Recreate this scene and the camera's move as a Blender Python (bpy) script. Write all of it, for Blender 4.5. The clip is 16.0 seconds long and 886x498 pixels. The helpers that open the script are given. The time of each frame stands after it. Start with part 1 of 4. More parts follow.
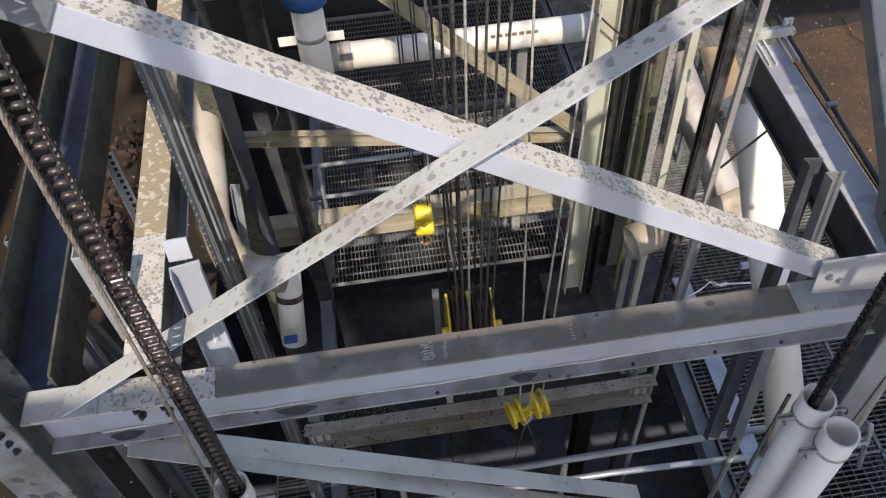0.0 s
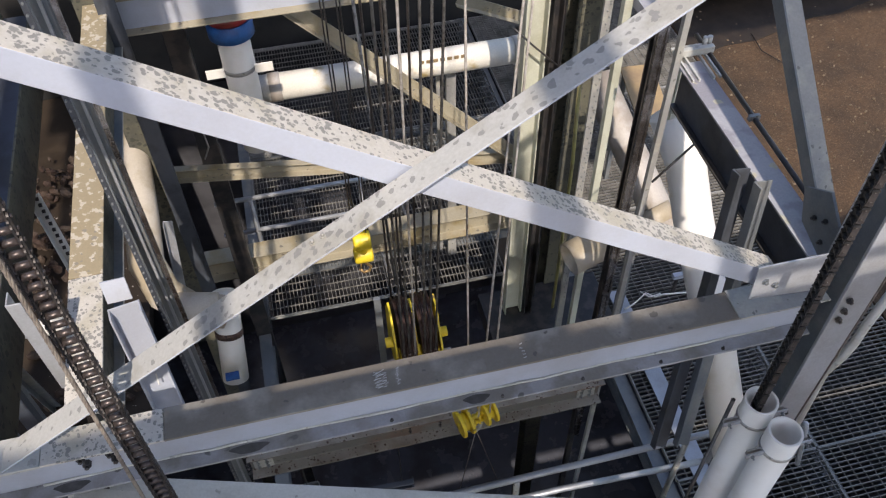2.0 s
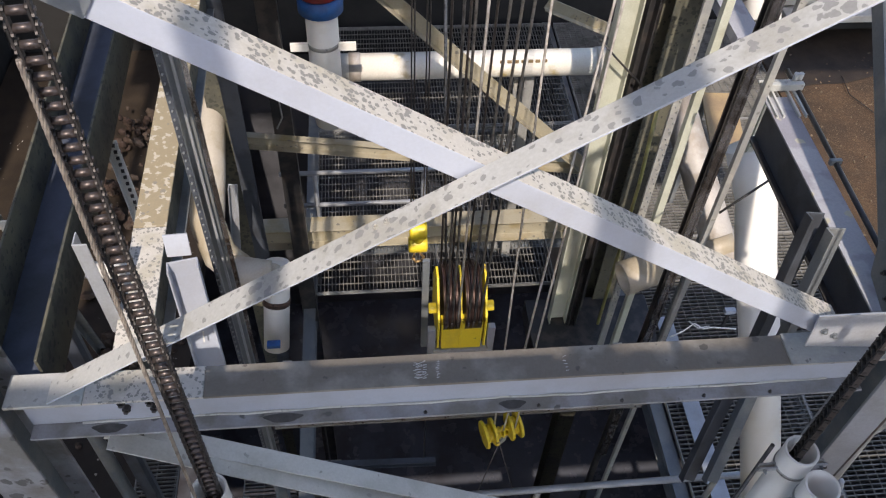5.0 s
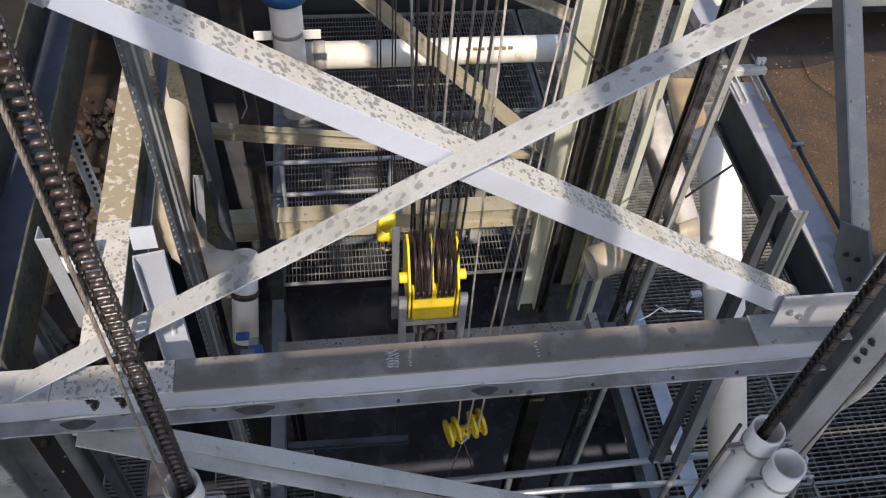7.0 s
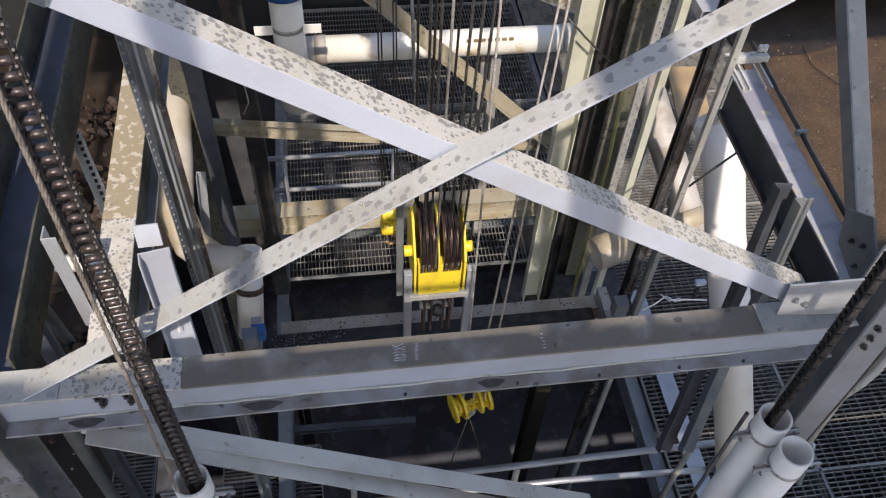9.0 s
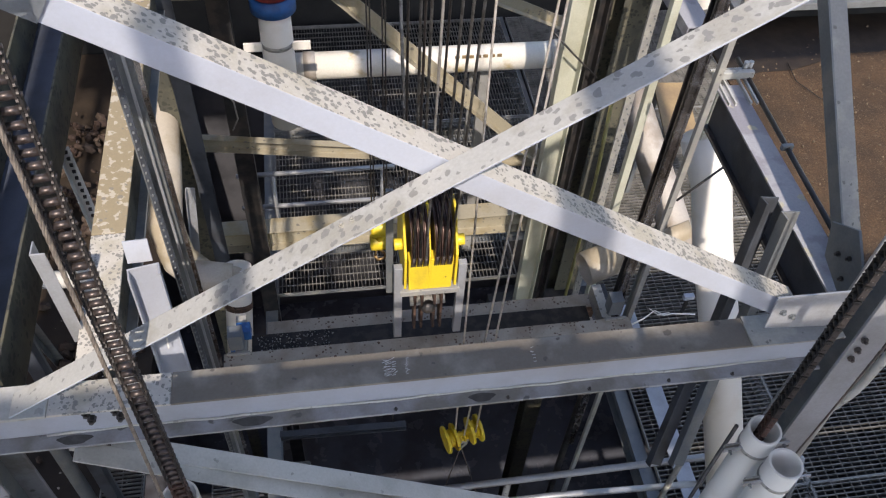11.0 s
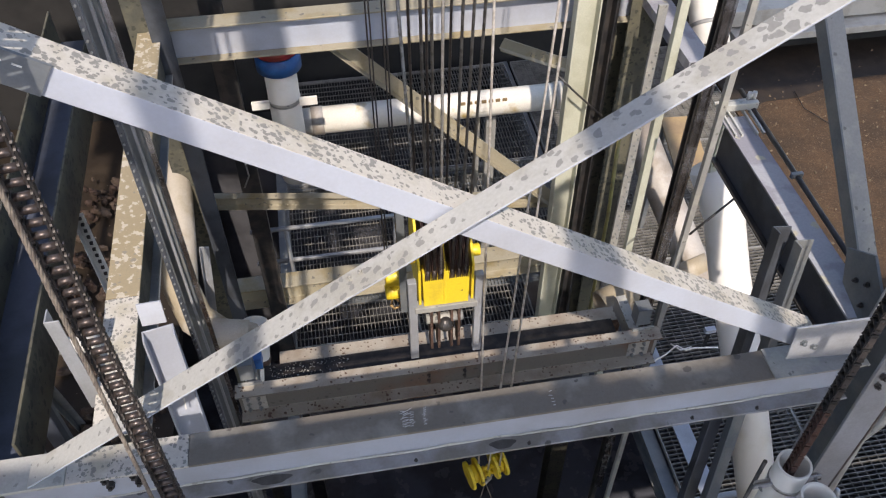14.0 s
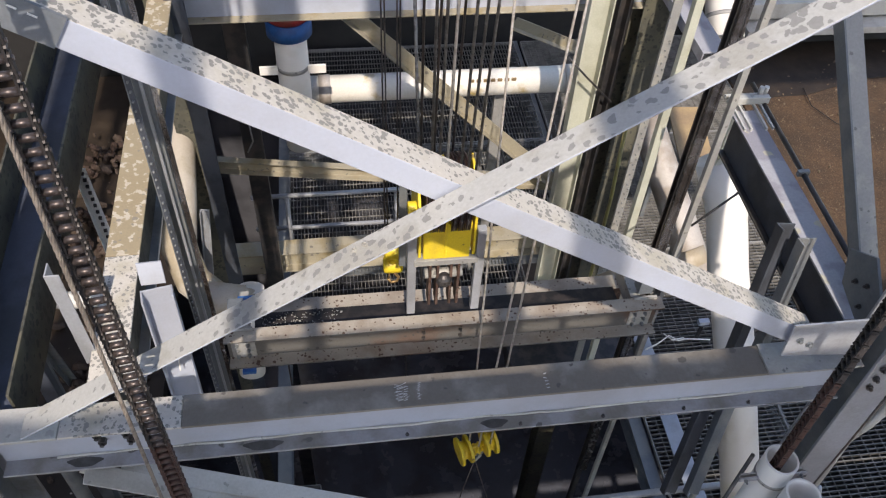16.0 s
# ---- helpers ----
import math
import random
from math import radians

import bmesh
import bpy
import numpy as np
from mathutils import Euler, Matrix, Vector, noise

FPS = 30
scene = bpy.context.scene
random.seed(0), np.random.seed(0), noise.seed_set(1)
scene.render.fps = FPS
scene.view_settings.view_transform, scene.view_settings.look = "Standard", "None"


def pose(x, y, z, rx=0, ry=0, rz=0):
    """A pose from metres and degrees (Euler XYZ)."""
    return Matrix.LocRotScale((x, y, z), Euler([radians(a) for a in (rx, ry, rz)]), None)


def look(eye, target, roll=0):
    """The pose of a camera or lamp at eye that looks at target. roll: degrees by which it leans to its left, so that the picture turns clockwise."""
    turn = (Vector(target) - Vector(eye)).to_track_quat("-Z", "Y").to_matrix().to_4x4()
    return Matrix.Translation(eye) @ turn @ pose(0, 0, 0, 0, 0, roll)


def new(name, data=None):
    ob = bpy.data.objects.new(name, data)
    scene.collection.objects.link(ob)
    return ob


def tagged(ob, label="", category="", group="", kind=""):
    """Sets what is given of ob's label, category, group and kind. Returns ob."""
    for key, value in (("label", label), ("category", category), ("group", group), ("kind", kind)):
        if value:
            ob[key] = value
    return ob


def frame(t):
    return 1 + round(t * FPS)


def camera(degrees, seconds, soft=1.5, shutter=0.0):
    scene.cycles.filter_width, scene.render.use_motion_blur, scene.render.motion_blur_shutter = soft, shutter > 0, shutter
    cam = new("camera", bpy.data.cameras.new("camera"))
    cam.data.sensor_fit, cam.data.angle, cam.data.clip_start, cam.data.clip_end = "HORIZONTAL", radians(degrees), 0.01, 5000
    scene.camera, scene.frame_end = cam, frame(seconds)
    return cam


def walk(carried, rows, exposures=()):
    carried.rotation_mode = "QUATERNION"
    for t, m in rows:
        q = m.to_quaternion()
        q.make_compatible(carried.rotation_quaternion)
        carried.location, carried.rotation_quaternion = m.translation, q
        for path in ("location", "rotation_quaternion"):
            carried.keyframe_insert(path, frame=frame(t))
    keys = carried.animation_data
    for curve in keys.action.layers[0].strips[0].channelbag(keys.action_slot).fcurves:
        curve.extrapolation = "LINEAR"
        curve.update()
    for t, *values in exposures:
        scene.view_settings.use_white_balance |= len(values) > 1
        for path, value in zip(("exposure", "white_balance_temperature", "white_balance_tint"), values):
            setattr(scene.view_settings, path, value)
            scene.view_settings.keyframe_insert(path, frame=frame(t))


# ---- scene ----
cam = camera(56.23, 16.0, soft=1.2)
PATH = [
    (0, pose(0.091, -0.016, 6.297, 39.394, 2.384, -8.120)),
    (0.5, pose(0.058, -0.013, 6.296, 39.236, 0.295, -7.818)),
    (1, pose(0.050, -0.009, 6.298, 39.337, 0.071, -10.231)),
    (1.5, pose(0.035, -0.016, 6.298, 39.801, 0.772, -12.333)),
    (2, pose(0.037, -0.010, 6.302, 40.986, 0.733, -13.443)),
    (2.5, pose(0.025, -0.008, 6.305, 41.052, 0.033, -10.999)),
    (3, pose(0.019, -0.005, 6.303, 40.545, -0.486, -7.531)),
    (3.5, pose(0.020, -0.003, 6.301, 40.572, -0.951, -6.275)),
    (4, pose(0.017, -0.004, 6.302, 40.649, -1.207, -4.953)),
    (6.5, pose(0.004, -0.000, 6.301, 40.534, -3.596, -5.490)),
    (7, pose(-0.000, 0.000, 6.300, 39.949, -3.110, -7.149)),
    (7.5, pose(-0.004, 0.003, 6.298, 38.675, -2.954, -7.680)),
    (8, pose(-0.005, 0.003, 6.301, 38.861, -2.640, -7.555)),
    (8.5, pose(-0.009, 0.004, 6.302, 39.253, -2.374, -7.307)),
    (9, pose(-0.005, 0.003, 6.303, 39.426, -2.368, -7.690)),
    (11.5, pose(-0.012, -0.008, 6.306, 41.008, -2.888, -8.706)),
    (12, pose(-0.009, -0.007, 6.306, 41.345, -2.775, -9.404)),
    (12.5, pose(-0.011, -0.001, 6.307, 41.314, -2.149, -9.531)),
    (13, pose(-0.004, -0.003, 6.305, 42.460, -0.789, -9.886)),
    (13.5, pose(0.010, -0.002, 6.308, 43.690, -0.068, -10.007)),
    (14, pose(0.016, 0.000, 6.307, 43.684, 0.080, -9.722)),
    (14.5, pose(0.015, 0.001, 6.305, 43.595, -0.119, -9.504)),
    (15, pose(0.002, 0.001, 6.303, 42.935, -1.375, -8.437)),
    (15.5, pose(-0.009, 0.002, 6.305, 42.470, -2.532, -7.568)),
    (16, pose(-0.008, 0.007, 6.304, 42.026, -2.404, -7.433)),
]
walk(cam, PATH, [(0, 0.95, 7050, 15), (16, 0.95, 7050, 15)])

# ---- light ----
world = bpy.data.worlds.new("sky")
scene.world = world
world.use_nodes = True
wn = world.node_tree
sky = wn.nodes.new("ShaderNodeTexSky")
sky.sky_type = "NISHITA"
sky.sun_disc = False
SUN_ELEV, SUN_AZ = 50, 184          # degrees; azimuth clockwise from +y
sky.sun_elevation, sky.sun_rotation = radians(SUN_ELEV), radians(SUN_AZ)
wn.nodes["Background"].inputs["Strength"].default_value = 0.15
wn.links.new(sky.outputs[0], wn.nodes["Background"].inputs["Color"])
sun = new("sun", bpy.data.lights.new("sun", "SUN"))
sun.data.energy, sun.data.angle, sun.data.color = 2.7, radians(0.6), (1.0, 0.95, 0.87)
sdir = Vector((math.sin(radians(SUN_AZ)) * math.cos(radians(SUN_ELEV)), math.cos(radians(SUN_AZ)) * math.cos(radians(SUN_ELEV)), math.sin(radians(SUN_ELEV))))
sun.matrix_world = look(sdir * 30, (0, 0, 0))


# ---- materials ----
def material(name, base, second=None, rough=0.5, metal=0.0, scale=6.0, lo=0.45, hi=0.6, spots=None, spot_scale=26.0,
             spot_at=0.36, grain=0.12, bump=0.15, bump_scale=90.0, stretch=(1, 1, 1)):
    """Base colour with broad stains (second), small sharp spots, fine grain and relief."""
    m = bpy.data.materials.new(name)
    m.use_nodes = True
    nt = m.node_tree
    n, link = nt.nodes, nt.links.new
    bsdf = n["Principled BSDF"]
    tc = n.new("ShaderNodeTexCoord")
    mp = n.new("ShaderNodeMapping")
    mp.inputs["Scale"].default_value = stretch
    link(tc.outputs["Object"], mp.inputs["Vector"])

    def tex(sc, detail=4.0, rg=0.55):
        t = n.new("ShaderNodeTexNoise")
        t.inputs["Scale"].default_value, t.inputs["Detail"].default_value, t.inputs["Roughness"].default_value = sc, detail, rg
        link(mp.outputs[0], t.inputs["Vector"])
        return t.outputs["Fac"]

    def round_spots(sc, amount):
        """Water spots: rounded cells of uneven size, their outline bent by noise, in drifts."""
        wob = n.new("ShaderNodeTexNoise")
        wob.inputs["Scale"].default_value, wob.inputs["Detail"].default_value = sc * 1.3, 3.0
        link(mp.outputs[0], wob.inputs["Vector"])
        off = n.new("ShaderNodeVectorMath")
        off.operation = "MULTIPLY_ADD"
        link(wob.outputs["Color"], off.inputs[0])
        off.inputs[1].default_value = (0.9 / sc, 0.9 / sc, 0.9 / sc)
        link(mp.outputs[0], off.inputs[2])
        vo = n.new("ShaderNodeTexVoronoi")
        vo.inputs["Scale"].default_value = sc
        link(off.outputs[0], vo.inputs["Vector"])
        sep = n.new("ShaderNodeSeparateColor")
        link(vo.outputs["Color"], sep.inputs[0])
        size = n.new("ShaderNodeMath")          # each cell's radius
        size.operation = "MULTIPLY_ADD"
        link(sep.outputs[0], size.inputs[0])
        size.inputs[1].default_value, size.inputs[2].default_value = 0.42, (amount - 0.40) * 2.4 - 0.02
        drift = n.new("ShaderNodeMath")
        drift.operation = "MULTIPLY_ADD"
        link(tex(sc * 0.16, 2.0), drift.inputs[0])
        drift.inputs[1].default_value = 0.9
        shift = n.new("ShaderNodeMath")
        shift.operation = "SUBTRACT"
        link(size.outputs[0], shift.inputs[0])
        shift.inputs[1].default_value = 0.42
        link(shift.outputs[0], drift.inputs[2])
        gap = n.new("ShaderNodeMath")
        gap.operation = "SUBTRACT"
        link(drift.outputs[0], gap.inputs[0])
        link(vo.outputs["Distance"], gap.inputs[1])
        return ramp(gap.outputs[0], -0.01, 0.05)

    def ramp(src, a, b):
        r = n.new("ShaderNodeMapRange")
        r.inputs["From Min"].default_value, r.inputs["From Max"].default_value = a, b
        link(src, r.inputs["Value"])
        return r.outputs[0]

    def mix(fac, c1, c2):
        x = n.new("ShaderNodeMix")
        x.data_type = "RGBA"
        link(fac, x.inputs["Factor"])
        for sock, c in ((x.inputs[6], c1), (x.inputs[7], c2)):
            if isinstance(c, tuple):
                sock.default_value = (*c, 1)
            else:
                link(c, sock)
        return x.outputs[2]

    col = base
    if second:
        col = mix(ramp(tex(scale), lo, hi), col, second)
    if spots:
        col = mix(round_spots(spot_scale, spot_at), col, spots)
    fine = tex(bump_scale, 5.0, 0.65)
    col = mix(ramp(fine, 0.72, 0.30), col, mix_dark(nt, col, grain)) if grain else col
    if isinstance(col, tuple):
        bsdf.inputs["Base Color"].default_value = (*col, 1)
    else:
        link(col, bsdf.inputs["Base Color"])
    bsdf.inputs["Metallic"].default_value = metal
    rr = n.new("ShaderNodeMapRange")
    rr.inputs["To Min"].default_value, rr.inputs["To Max"].default_value = max(rough - 0.14, 0.05), min(rough + 0.14, 1)
    link(tex(scale * 3), rr.inputs["Value"])
    link(rr.outputs[0], bsdf.inputs["Roughness"])
    if bump:
        b = n.new("ShaderNodeBump")
        b.inputs["Strength"].default_value, b.inputs["Distance"].default_value = bump, 0.004
        link(fine, b.inputs["Height"])
        link(b.outputs[0], bsdf.inputs["Normal"])
    return m


def mix_dark(nt, col, grain):
    t = nt.nodes.new("ShaderNodeMix")
    t.data_type = "RGBA"
    t.blend_type = "MULTIPLY"
    t.inputs["Factor"].default_value = 1.0
    if isinstance(col, tuple):
        t.inputs[6].default_value = (*col, 1)
    else:
        nt.links.new(col, t.inputs[6])
    t.inputs[7].default_value = (1 - 1.3 * grain, 1 - 1.35 * grain, 1 - 1.4 * grain, 1)
    return t.outputs[2]


GALV = material("galvanised_steel", (0.44, 0.46, 0.50), (0.36, 0.37, 0.39), 0.42, 0.35, 4.0, 0.42, 0.62)
# hard-edged patches and pale spots imitate sun and chain shadow
GALV_DAPPLED_TOP = material("shadow_dappled_zinc", (0.34, 0.345, 0.38), (0.26, 0.255, 0.29), 0.6, 0.05, 3.0, 0.5, 0.54, spots=(0.42, 0.39, 0.30), spot_scale=9, spot_at=0.36)
GALV_DULL = material("weathered_galvanised", (0.33, 0.33, 0.32), (0.43, 0.42, 0.38), 0.6, 0.2, 5.0, 0.5, 0.62, spots=(0.20, 0.20, 0.19), spot_scale=30, spot_at=0.34)
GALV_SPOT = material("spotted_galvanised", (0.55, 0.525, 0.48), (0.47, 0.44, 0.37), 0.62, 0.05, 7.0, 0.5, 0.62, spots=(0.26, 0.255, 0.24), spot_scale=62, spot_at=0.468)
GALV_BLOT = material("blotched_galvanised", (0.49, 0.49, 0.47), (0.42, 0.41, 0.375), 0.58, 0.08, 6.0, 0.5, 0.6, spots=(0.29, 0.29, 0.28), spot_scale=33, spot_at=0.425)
# zinc with the blue of reflected sky put into its base colour
GALV_SKYLIT = material("skylit_galvanised", (0.42, 0.455, 0.535), (0.36, 0.375, 0.42), 0.52, 0.10, 2.6, 0.42, 0.66, grain=0.05, bump=0.06)
# grime and the flange's shade together in one dark colour
GALV_DIRT_SHADE = material("grimy_shaded_zinc", (0.175, 0.155, 0.130), (0.27, 0.255, 0.225), 0.6, 0.05, 4.5, 0.50, 0.62, spots=(0.11, 0.10, 0.088), spot_scale=24, spot_at=0.33)
GALV_SCALE = material("peeling_zinc", (0.33, 0.275, 0.18), (0.52, 0.47, 0.385), 0.6, 0.05, 30.0, 0.56, 0.58, spots=(0.25, 0.23, 0.19), spot_scale=30, spot_at=0.36)
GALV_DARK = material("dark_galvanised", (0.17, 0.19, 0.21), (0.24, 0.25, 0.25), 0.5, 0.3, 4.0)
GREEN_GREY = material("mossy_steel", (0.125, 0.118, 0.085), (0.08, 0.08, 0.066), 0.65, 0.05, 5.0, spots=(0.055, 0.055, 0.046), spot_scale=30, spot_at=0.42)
POST_PAINT = material("pale_post_paint", (0.52, 0.53, 0.44), (0.42, 0.42, 0.33), 0.6, 0.0, 3.0, 0.45, 0.65)
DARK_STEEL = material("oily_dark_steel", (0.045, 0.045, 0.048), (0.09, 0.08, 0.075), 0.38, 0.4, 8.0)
BLACK_STEEL = material("blackened_steel", (0.022, 0.021, 0.021), (0.05, 0.042, 0.04), 0.5, 0.4, 14.0)
ROLLER = material("worn_roller_steel", (0.15, 0.125, 0.12), (0.055, 0.043, 0.04), 0.36, 0.7, 20.0)
RUST_CHAIN = material("rusty_chain_steel", (0.10, 0.055, 0.045), (0.05, 0.035, 0.032), 0.5, 0.4, 30.0)
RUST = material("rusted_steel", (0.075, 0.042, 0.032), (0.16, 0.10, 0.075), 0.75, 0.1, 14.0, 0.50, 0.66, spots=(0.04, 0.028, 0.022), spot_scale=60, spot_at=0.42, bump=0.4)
WHITE_PIPE = material("white_pipe_paint", (0.74, 0.72, 0.68), (0.62, 0.58, 0.50), 0.4, 0.0, 3.0, 0.55, 0.75, bump=0.03, grain=0.02)
WHITE_STAIN = material("stained_white_paint", (0.76, 0.73, 0.66), (0.50, 0.38, 0.16), 0.45, 0.0, 5.0, 0.60, 0.72, bump=0.05)
GREY_PIPE = material("dirty_grey_pipe", (0.42, 0.39, 0.36), (0.30, 0.26, 0.22), 0.55, 0.0, 4.0)
YELLOW = material("yellow_paint", (0.80, 0.60, 0.04), (0.62, 0.44, 0.05), 0.38, 0.0, 6.0, 0.55, 0.75, spots=(0.22, 0.15, 0.05), spot_scale=18, spot_at=0.30)
ROPE_STEEL = material("wire_rope_steel", (0.27, 0.26, 0.25), (0.15, 0.14, 0.13), 0.45, 0.6, 30.0)
ROPE_DARK = material("greased_rope", (0.10, 0.09, 0.085), (0.16, 0.13, 0.12), 0.4, 0.5, 30.0)
ROPE_PALE = material("pale_rope", (0.62, 0.58, 0.54), (0.45, 0.41, 0.37), 0.6, 0.1, 30.0)
GRATING = material("galvanised_grating", (0.25, 0.243, 0.225), (0.15, 0.147, 0.135), 0.5, 0.2, 6.0)
SOIL = material("brown_soil", (0.098, 0.055, 0.026), (0.058, 0.034, 0.017), 0.95, 0.0, 2.2, 0.4, 0.62, spots=(0.17, 0.115, 0.065), spot_scale=110, spot_at=0.40, grain=0.5, bump=1.0, bump_scale=48)
# near black so that sunlit faces still read as deep shade
SHADE_CONCRETE = material("shade_dark_concrete", (0.020, 0.019, 0.019), (0.012, 0.0115, 0.0115), 0.8, 0.0, 2.0, bump=0.4)
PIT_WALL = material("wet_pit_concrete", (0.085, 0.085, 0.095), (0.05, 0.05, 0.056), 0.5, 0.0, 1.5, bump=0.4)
BLUE = material("blue_paint", (0.03, 0.14, 0.42), (0.02, 0.09, 0.28), 0.45, 0.0, 8.0)
RED = material("red_paint", (0.42, 0.04, 0.04), (0.28, 0.05, 0.04), 0.5, 0.0, 8.0)
PIT = material("dark_pit_water", (0.085, 0.09, 0.11), (0.05, 0.05, 0.06), 0.25, 0.0, 1.2, bump=0.1, bump_scale=8)
POST_PALE = material("pale_concrete", (0.50, 0.48, 0.43), (0.40, 0.37, 0.32), 0.8, 0.0, 3.0)
DARK_DIRT = material("oily_dirt", (0.055, 0.055, 0.055), (0.085, 0.085, 0.085), 0.5, 0.1, 20.0)
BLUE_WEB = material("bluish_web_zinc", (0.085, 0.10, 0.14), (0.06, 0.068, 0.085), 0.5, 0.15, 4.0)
# rust-spotted top lightened as sunlit; rust-stained face below darkened as shaded
SPOT_LIT_TOP = material("rust_spotted_lit_zinc", (0.38, 0.345, 0.295), (0.28, 0.235, 0.19), 0.6, 0.05, 5.0, 0.45, 0.62, spots=(0.11, 0.065, 0.045), spot_scale=46, spot_at=0.38)
BROWN_SHADED_FACE = material("rust_stained_shaded_face", (0.135, 0.13, 0.12), (0.15, 0.085, 0.055), 0.6, 0.1, 1.3, 0.56, 0.66, spots=(0.08, 0.075, 0.07), spot_scale=24, spot_at=0.34)
RUBBLE = material("reddish_rubble", (0.045, 0.025, 0.018), (0.085, 0.06, 0.045), 0.9, 0.0, 5.0, grain=0.3, bump=0.8)
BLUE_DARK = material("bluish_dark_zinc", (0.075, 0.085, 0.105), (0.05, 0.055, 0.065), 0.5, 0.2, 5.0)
GALV_PALE2 = material("dull_pale_zinc", (0.55, 0.55, 0.525), (0.45, 0.45, 0.42), 0.55, 0.1, 4.0, spots=(0.34, 0.34, 0.32), spot_scale=24, spot_at=0.34)
# mud colour kept very dark to stand in for shade on soil and yard floor
SHADE_MUD = material("shade_dark_mud", (0.022, 0.015, 0.010), (0.036, 0.025, 0.016), 0.6, 0.0, 2.5, bump=0.5)
POLISHED = material("polished_rail_steel", (0.35, 0.35, 0.37), (0.16, 0.15, 0.15), 0.25, 0.85, 6.0)
GOLD_HOOK = material("brassy_hook_steel", (0.45, 0.30, 0.14), (0.28, 0.18, 0.09), 0.4, 0.6, 20.0)
SHEAVE = material("greasy_brown_sheave", (0.05, 0.03, 0.028), (0.10, 0.06, 0.05), 0.35, 0.5, 14.0)
ROPE_TAN = material("tan_wire_rope", (0.30, 0.26, 0.22), (0.19, 0.16, 0.14), 0.5, 0.3, 30.0)
OLD_YELLOW = material("faded_yellow", (0.34, 0.31, 0.11), (0.25, 0.22, 0.10), 0.6, 0.0, 8.0)
GRAVEL = material("pebble", (0.17, 0.125, 0.08), (0.10, 0.075, 0.05), 0.9, 0.0, 4.0)
PALE_CHIP = material("pale_chip", (0.42, 0.40, 0.37), (0.25, 0.22, 0.19), 0.8, 0.0, 4.0)
CHALK = material("white_chalk", (0.7, 0.7, 0.68), None, 0.9, 0.0, 5.0, grain=0.1, bump=0.0)
GALV_STAIN = material("stained_galvanised", (0.34, 0.35, 0.38), (0.22, 0.215, 0.205), 0.5, 0.2, 5.0, 0.42, 0.58, spots=(0.13, 0.13, 0.13), spot_scale=13, spot_at=0.37)
GALV_WARM = material("warm_weathered_zinc", (0.35, 0.315, 0.235), (0.29, 0.235, 0.13), 0.58, 0.05, 4.0, 0.52, 0.68, spots=(0.18, 0.165, 0.14), spot_scale=22, spot_at=0.33)
TAN_PIPE = material("tan_dirty_pipe", (0.37, 0.31, 0.22), (0.50, 0.45, 0.38), 0.55, 0.0, 3.0, 0.45, 0.6)
TAN = material("tan_sheet", (0.32, 0.23, 0.12), (0.24, 0.17, 0.10), 0.6, 0.0, 4.0)


# ---- shape helpers ----
V = Vector


def profile_i(h, b, tw, tf):
    return [(h / 2, -b / 2), (h / 2, b / 2), (h / 2 - tf, b / 2), (h / 2 - tf, tw / 2), (-h / 2 + tf, tw / 2), (-h / 2 + tf, b / 2),
            (-h / 2, b / 2), (-h / 2, -b / 2), (-h / 2 + tf, -b / 2), (-h / 2 + tf, -tw / 2), (h / 2 - tf, -tw / 2), (h / 2 - tf, -b / 2)]


def profile_l(a, b, t):
    return [(0, 0), (a, 0), (a, t), (t, t), (t, b), (0, b)]


def profile_c(h, b, t):
    return [(-h / 2, 0), (h / 2, 0), (h / 2, b), (h / 2 - t, b), (h / 2 - t, t), (-h / 2 + t, t), (-h / 2 + t, b), (-h / 2, b)]


def profile_r(w, h):
    return [(-w / 2, -h / 2), (w / 2, -h / 2), (w / 2, h / 2), (-w / 2, h / 2)]


def prism(bm, prof, a, b, u):
    """Extrude a profile from a to b; u is the direction of the profile's first axis, the second is axis x u."""
    a, b, u = V(a), V(b), V(u)
    w = (b - a).normalized()
    u = (u - w * u.dot(w)).normalized()
    v = w.cross(u)
    r0 = [bm.verts.new(a + u * p + v * q) for p, q in prof]
    r1 = [bm.verts.new(b + u * p + v * q) for p, q in prof]
    n = len(prof)
    for i in range(n):
        bm.faces.new((r0[i], r0[(i + 1) % n], r1[(i + 1) % n], r1[i]))
    bm.faces.new(r0[::-1])
    bm.faces.new(r1)
    return bm


def box(bm, lo, hi):
    lo, hi = V(lo), V(hi)
    c = (lo + hi) / 2
    return prism(bm, profile_r(hi.x - lo.x, hi.y - lo.y), (c.x, c.y, lo.z), (c.x, c.y, hi.z), (1, 0, 0))


